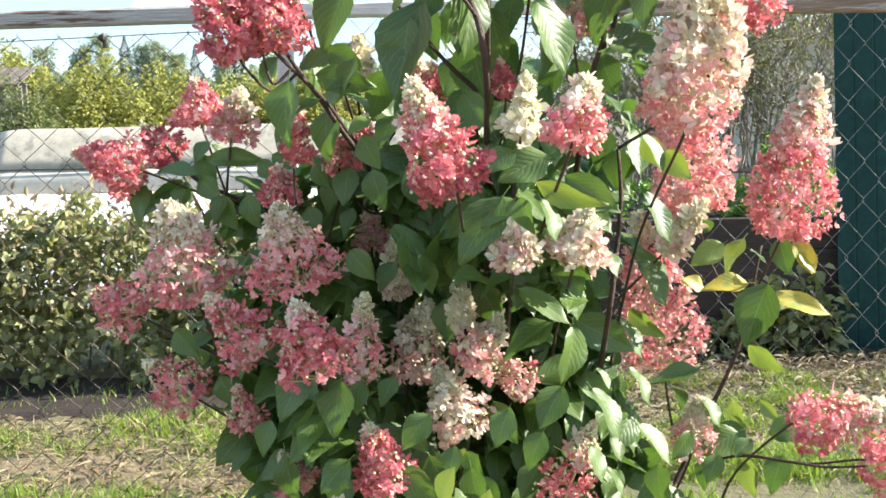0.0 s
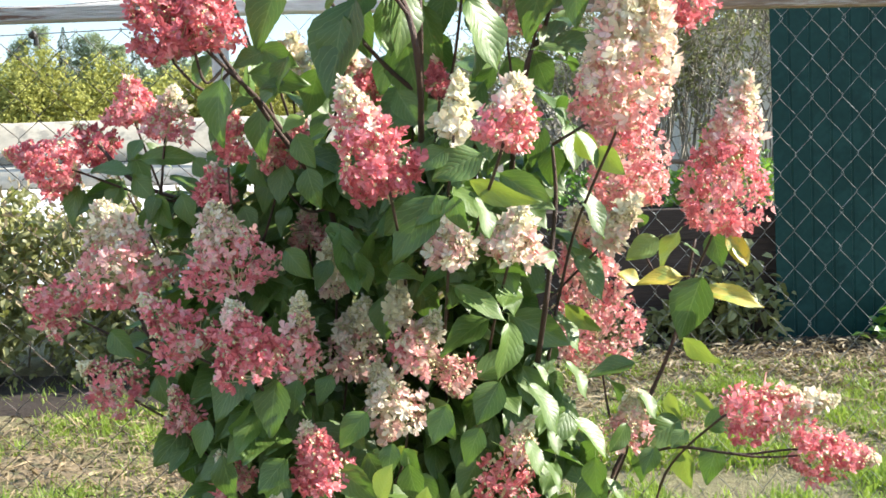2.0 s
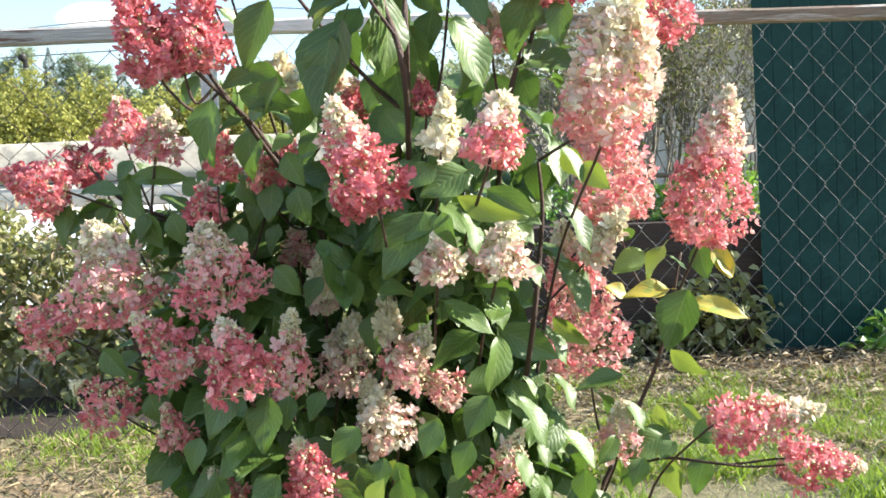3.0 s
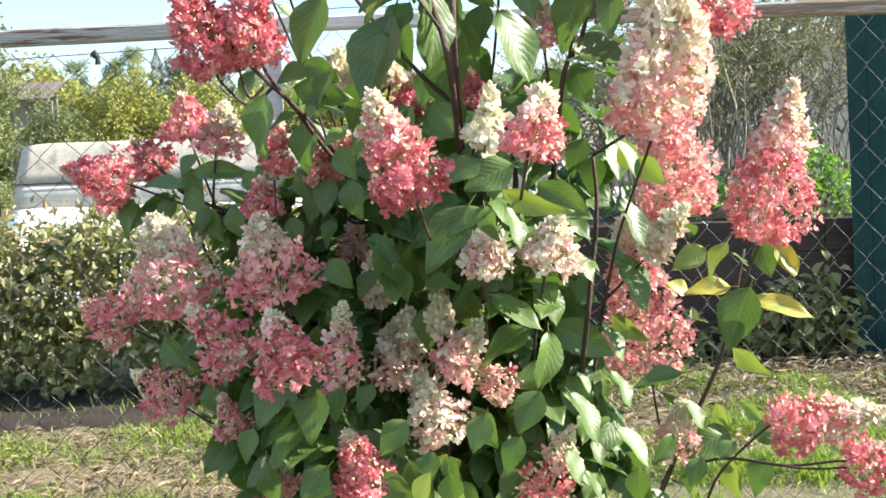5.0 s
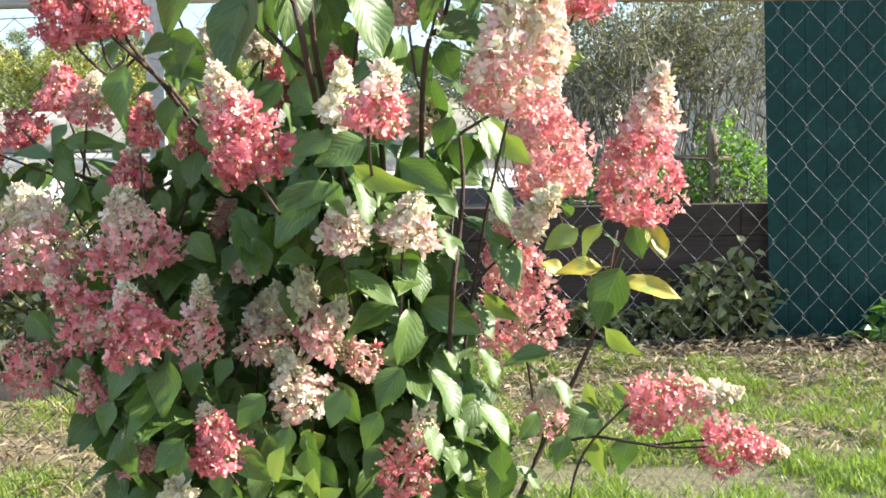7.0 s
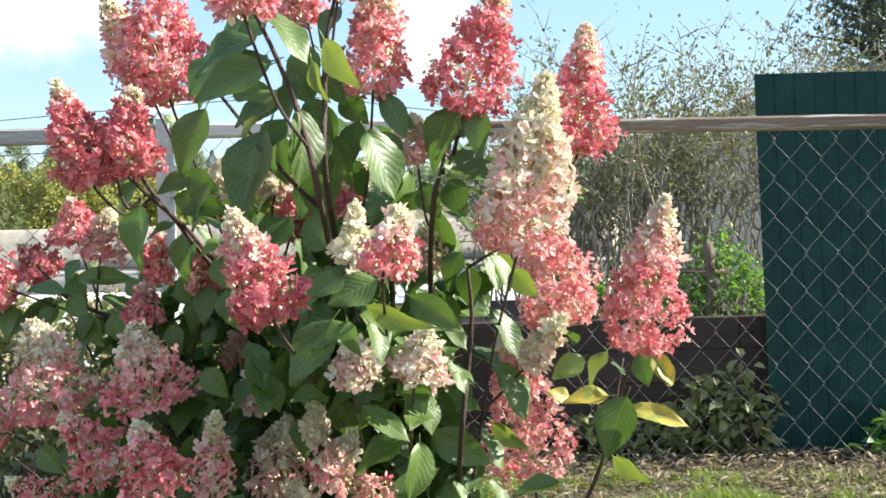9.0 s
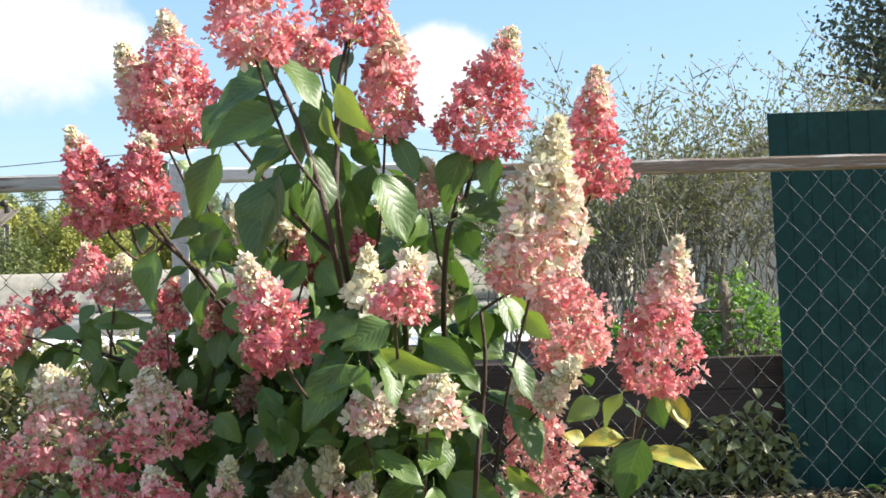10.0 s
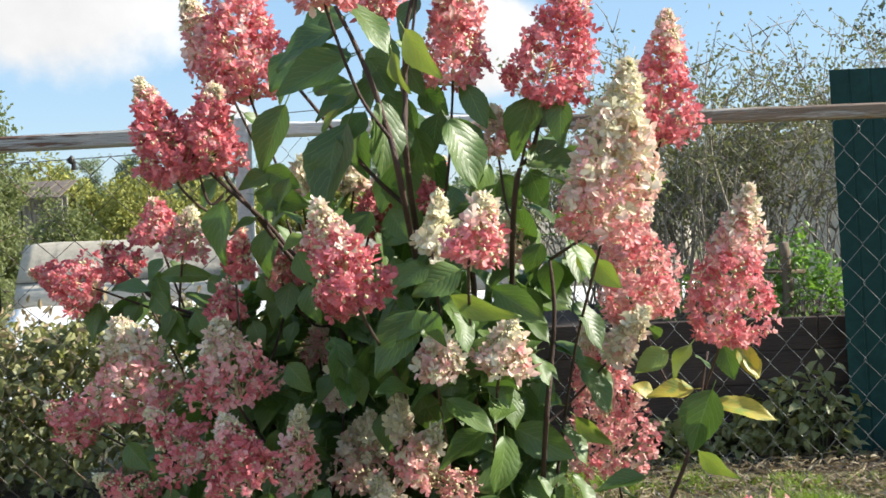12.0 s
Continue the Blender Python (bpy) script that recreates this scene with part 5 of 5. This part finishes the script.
    if where is None or best > 0.20:
        foot = np.array(STOOL) + ((base[0] - STOOL[0]) * 0.2, 0.03, 0)
        where = np.array([base[0] * 0.8 + STOOL[0] * 0.2, min(max(base[1] + 0.22, 1.99), 2.17), max(base[2] - 0.30, 0.25)])
        low = spline([foot, foot * 0.45 + where * 0.55 + (0, 0.03, 0), where], 6)
        CANES.append(low)
        part("cane", joined("cane", [tube_data(low, 0.0048, 0.0030, 7, 0.05)], BARK), bush)
    bend = base * 0.6 + where * 0.4 - z * 0.03 + (0, 0.3 * (where[1] - base[1]) if where[1] > base[1] else 0.03, -0.01)
    line = spline([where, bend, base - z * 0.012, base + z * 0.01], 6)
    part("cane", joined("cane", [tube_data(line, 0.0026, 0.0018, 6)], BARK), bush)
    HEADS.append((base, tip, radius))
    SHOOTS.append((line, x, y, z, length))


HEADS, SHOOTS = [], []


def hides_a_head(p):
    """Whether a leaf there would hang before a flower head or one of the large outer leaves."""
    for b, t, rad in HEADS:
        if p[1] < b[1] + 0.03:
            s = np.clip(np.dot(p - b, t - b) / np.dot(t - b, t - b), 0, 0.9)
            off = p - (b + (t - b) * s)
            if math.hypot(off[0], off[2]) < rad * 0.95 + 0.012:
                return True
    for b, t, width in LEAVES:
        if p[1] < b[1] + 0.02:
            s = np.clip(np.dot(p - b, t - b) / np.dot(t - b, t - b), 0.0, 1.0)
            off = p - (b + (t - b) * s)
            if math.hypot(off[0], off[2]) < width * 0.5 + 0.018:
                return True
    return False


def leaf_pairs(budget):
    """Opposite leaves on the shoots below the flower heads, turned by a quarter from pair to pair."""
    for line, x, y, z, length in SHOOTS:
        turn = rng.uniform(0, np.pi)
        for step in range(3 if line[-1][2] > 1.22 else 4):
            s = len(line) - 4 - step * 4
            if s < 2 or (step > 1 and line[s][0] > 0.56 and line[s][2] < 1.0) or (step and line[s][0] > 0.6 and line[s][2] < 0.75):
                break
            for side in (0, np.pi):
                a = turn + side + step * np.pi / 2
                out = x * math.cos(a) + y * math.sin(a) + 0.15 * z + (0.06, -0.12, (-0.95 if line[s][2] > 0.98 else -0.55) - 0.3 * rng.uniform())
                out = out / np.linalg.norm(out)
                size = rng.uniform(0.062, 0.100) * (0.75 if line[-1][0] < -0.08 else 1.0)
                foot = line[s] + out * 0.012
                if budget <= 0 or hides_a_head(foot + out * size * 0.75) or hides_a_head(foot + out * size * 0.4):
                    continue
                leaf(tuple(foot), tuple(foot + out * size), size * rng.uniform(0.46, 0.6), "g" if rng.uniform() < 0.12 else "p", (out[0] * 0.7 + 0.15, out[1] * 0.6 - 0.45, 0.6))
                budget -= 1


flower_head((-0.274, 1.97, 1.027), (-0.385, 1.97, 1.061), 0.047, 0.8, 0.05)
flower_head((-0.258, 2.12, 1.038), (-0.308, 2.12, 1.101), 0.035, 1.0, 0.05, 0.7)
flower_head((-0.211, 2.15, 1.1), (-0.221, 2.15, 1.177), 0.047, 0.75, 0.1)
flower_head((-0.137, 2.01, 1.072), (-0.117, 2.01, 1.156), 0.038, 0.66, 0.5, 0.6)
flower_head((-0.018, 1.87, 1.042), (-0.008, 1.87, 1.12), 0.028, 0.88, 0.1, 0.7)
flower_head((-0.048, 1.93, 0.973), (-0.05, 1.93, 1.033), 0.034, 0.8, 0.15, 0.8)
flower_head((-0.186, 1.92, 0.827), (-0.226, 1.92, 0.982), 0.084, 0.72, 0.6, 0.56)
flower_head((-0.292, 1.98, 0.789), (-0.375, 1.98, 0.834), 0.046, 0.78, 0.1, 0.5)
flower_head((-0.008, 1.8, 0.853), (-0.038, 1.8, 0.984), 0.074, 0.72, 0.5, 0.56)
flower_head((-0.063, 1.77, 0.764), (-0.142, 1.77, 0.854), 0.047, 0.8, 0.2, 0.6)
flower_head((0.038, 1.61, 0.764), (0.009, 1.61, 0.866), 0.053, 0.84, 0.25, 0.85)
flower_head((0.08, 1.75, 0.724), (0.09, 1.75, 0.855), 0.034, 0.6, 0.4, 0.4)
flower_head((-0.189, 1.91, 0.666), (-0.273, 1.91, 0.728), 0.05, 0.76, 0.2, 0.36)
flower_head((-0.1, 1.85, 0.631), (-0.119, 1.85, 0.698), 0.026, 0.7, 0.1, 0.5)
flower_head((0.123, 1.71, 0.577), (0.092, 1.71, 0.672), 0.041, 0.8, 0.2)
flower_head((-0.019, 1.8, 0.547), (-0.045, 1.8, 0.609), 0.027, 0.6, 0.3, 0.5)
flower_head((0.149, 1.9, 0.696), (0.182, 1.9, 0.819), 0.050, 0.46, 0.6, 0.5)
flower_head((0.236, 1.83, 0.727), (0.291, 1.83, 0.801), 0.040, 0.5, 0.5, 0.5)
flower_head((0.234, 1.82, 0.624), (0.193, 1.82, 0.729), 0.052, 0.34, 0.5, 0.42)
flower_head((0.337, 1.85, 0.688), (0.264, 1.85, 0.738), 0.032, 0.52, 0.3, 0.34)
flower_head((0.368, 1.78, 0.504), (0.424, 1.78, 0.648), 0.047, 0.8, 0.42, 0.5)
flower_head((0.61, 2.0, 0.529), (0.627, 2.0, 0.63), 0.037, 0.5, 0.5, 0.4)
flower_head((0.729, 1.81, 0.627), (0.901, 1.81, 0.652), 0.043, 0.74, 0.5, 0.75)
flower_head((0.856, 1.86, 0.557), (0.989, 1.86, 0.538), 0.045, 0.8, 0.2, 0.7)
flower_head((0.389, 1.69, 0.899), (0.411, 1.69, 0.975), 0.040, 0.34, 0.4, 0.6)
flower_head((0.302, 1.66, 0.901), (0.305, 1.66, 0.967), 0.036, 0.36, 0.4, 0.55)
flower_head((0.595, 2.16, 0.642), (0.548, 2.16, 0.925), 0.088, 0.62, 0.2, 0.6)
flower_head((0.579, 2.05, 0.871), (0.647, 2.05, 0.955), 0.029, 0.25, 0.6, 0.6)
flower_head((0.65, 2.15, 0.923), (0.613, 2.15, 1.165), 0.076, 0.6, 0.3)
flower_head((0.536, 1.66, 1.083), (0.583, 1.66, 1.33), 0.066, 0.62, 0.82, 0.95)
flower_head((0.754, 1.985, 0.898), (0.811, 1.985, 1.154), 0.069, 0.74, 0.42)
flower_head((0.224, 1.42, 1.017), (0.175, 1.42, 1.153), 0.048, 0.9, 0.42, 1.0)
flower_head((0.358, 1.42, 1.07), (0.38, 1.42, 1.151), 0.038, 0.72, 0.45, 0.75)
flower_head((0.308, 1.56, 1.073), (0.317, 1.56, 1.161), 0.022, 0.12, 0.9, 0.3)
flower_head((0.047, 1.93, 1.021), (0.029, 1.93, 1.097), 0.024, 0.6, 0.15, 0.5)
flower_head((-0.073, 1.75, 1.194), (-0.125, 1.75, 1.347), 0.049, 0.86, 0.25, 1.0)
flower_head((-0.042, 1.77, 1.21), (-0.017, 1.77, 1.335), 0.058, 0.86, 0.2, 1.0)
flower_head((0.013, 1.9, 1.326), (-0.013, 1.9, 1.541), 0.074, 0.77, 0.28, 1.0)
flower_head((-0.032, 1.95, 1.344), (-0.097, 1.95, 1.502), 0.048, 0.6, 0.45)
flower_head((0.189, 1.5, 1.4), (0.175, 1.5, 1.588), 0.058, 0.7, 0.3, 1.0)
flower_head((0.298, 1.64, 1.444), (0.329, 1.64, 1.605), 0.05, 0.85, 0.25)
flower_head((0.338, 1.72, 1.313), (0.347, 1.72, 1.489), 0.051, 0.72, 0.42)
flower_head((0.458, 1.73, 1.286), (0.531, 1.73, 1.47), 0.062, 0.86, 0.25, 1.0)
flower_head((0.637, 1.79, 1.223), (0.657, 1.79, 1.416), 0.054, 0.86, 0.34)
flower_head((0.4, 1.78, 1.216), (0.395, 1.78, 1.287), 0.04, 0.45, 0.5, 0.6)
flower_head((0.072, 2.0, 1.175), (0.077, 2.0, 1.235), 0.022, 0.2, 0.7)
flower_head((0.229, 1.9, 1.442), (0.199, 1.9, 1.506), 0.036, 0.7, 0.2)
flower_head((0.189, 2.05, 1.127), (0.19, 2.05, 1.192), 0.027, 0.8, 0.3)
flower_head((0.133, 1.92, 0.827), (0.124, 1.92, 0.912), 0.027, 0.35, 0.7, 0.5)
flower_head((0.175, 2.05, 1.099), (0.186, 2.05, 1.169), 0.031, 0.8, 0.15)
flower_head((0.416, 1.9, 1.049), (0.411, 1.9, 1.121), 0.031, 0.4, 0.3, 0.4)
flower_head((0.062, 1.93, 1.033), (0.091, 1.93, 1.108), 0.027, 0.8, 0.2, 0.45)
flower_head((0.276, 1.95, 1.149), (0.314, 1.95, 1.22), 0.024, 0.9, 0.15, 0.5)
flower_head((0.234, 1.84, 0.787), (0.23, 1.84, 0.859), 0.017, 0.1, 0.6, 0.5)
flower_head((0.088, 2.02, 0.884), (0.086, 2.02, 0.95), 0.036, 0.6, 0.3, 0.5)
flower_head((0.044, 1.74, 0.496), (0.036, 1.74, 0.55), 0.026, 0.3, 0.6, 0.6)
flower_head((0.154, 2.02, 1.177), (0.15, 2.02, 1.23), 0.021, 0.25, 0.6, 0.6)
flower_head((0.298, 1.74, 1.133), (0.295, 1.74, 1.181), 0.014, 1.0, 0.05, 0.7)


leaf_pairs(205)


INSIDE = (((0.31, 1.92, 0.76), (0.45, 0.24, 0.52)), ((0.24, 1.78, 0.94), (0.22, 0.13, 0.15)), ((0.14, 1.76, 0.72), (0.20, 0.12, 0.17)),
          ((0.43, 1.86, 1.10), (0.12, 0.10, 0.18)), ((0.45, 1.99, 0.84), (0.10, 0.10, 0.22)),
          ((0.03, 1.95, 0.98), (0.13, 0.08, 0.12)))


def inner_foliage(n):
    """Leaves in the depth of the bush, along the canes and on its far side, as one mesh."""
    shape = np.array([v.co[:] for v in GREEN_LEAVES[0].vertices]), np.array([v.co[:] for v in GREEN_LEAVES[1].vertices])
    polys = [tuple(q.vertices) for q in GREEN_LEAVES[0].polygons]
    flat = np.zeros(len(GREEN_LEAVES[0].loops) * 2)
    GREEN_LEAVES[0].uv_layers["leaf"].data.foreach_get("uv", flat)
    verts, faces, uvs, made = [], [], [], 0
    for _ in range(n * 4):
        if made >= n:
            break
        if rng.uniform() < 0.45:
            c = CANES[rng.integers(len(CANES))]
            p = c[rng.integers(len(c) // 3, len(c))] + rng.normal(scale=0.02, size=3)
        else:
            u = rng.normal(size=3)
            u = u / np.linalg.norm(u) * rng.uniform(0.2, 1) ** 0.5
            centre, reach = INSIDE[rng.choice(6, p=(0.43, 0.19, 0.16, 0.09, 0.07, 0.06))]
            p = np.array(centre) + u * reach
        if p[2] < 0.14 or (p[0] > 0.57 and p[2] < 0.98) or (p[0] > 0.42 and p[1] < 1.82 and p[2] < 0.98):
            continue
        if p[2] > 1.10 and rng.uniform() < 0.30:
            continue
        out = np.array([(p[0] - 0.3) * 1.2, -0.35, -0.35]) + rng.normal(scale=0.5, size=3)
        out /= np.linalg.norm(out)
        size = rng.uniform(0.06, 0.10)
        if hides_a_head(p + out * size * 0.7) or hides_a_head(p + out * size * 0.3):
            continue
        want = np.array([0.25, -0.4, 0.8]) + rng.normal(scale=0.35, size=3)
        nz = want - out * np.dot(want, out)
        nz /= np.linalg.norm(nz)
        ny = np.cross(nz, out)
        q = shape[made % 2] * (size, size * rng.uniform(0.48, 0.62), size)
        o = len(verts)
        verts += (p + q[:, :1] * out + q[:, 1:2] * ny + q[:, 2:] * nz).tolist()
        faces += [tuple(i + o for i in g) for g in polys]
        uvs.append(flat)
        made += 1
    me = mesh_from("foliage", verts, faces, LEAF, True)
    me.uv_layers.new(name="leaf").data.foreach_set("uv", np.concatenate(uvs))
    tagged(part("foliage", me, bush, "dense shaded inner leaves"), kind="stuff")


inner_foliage(2100)
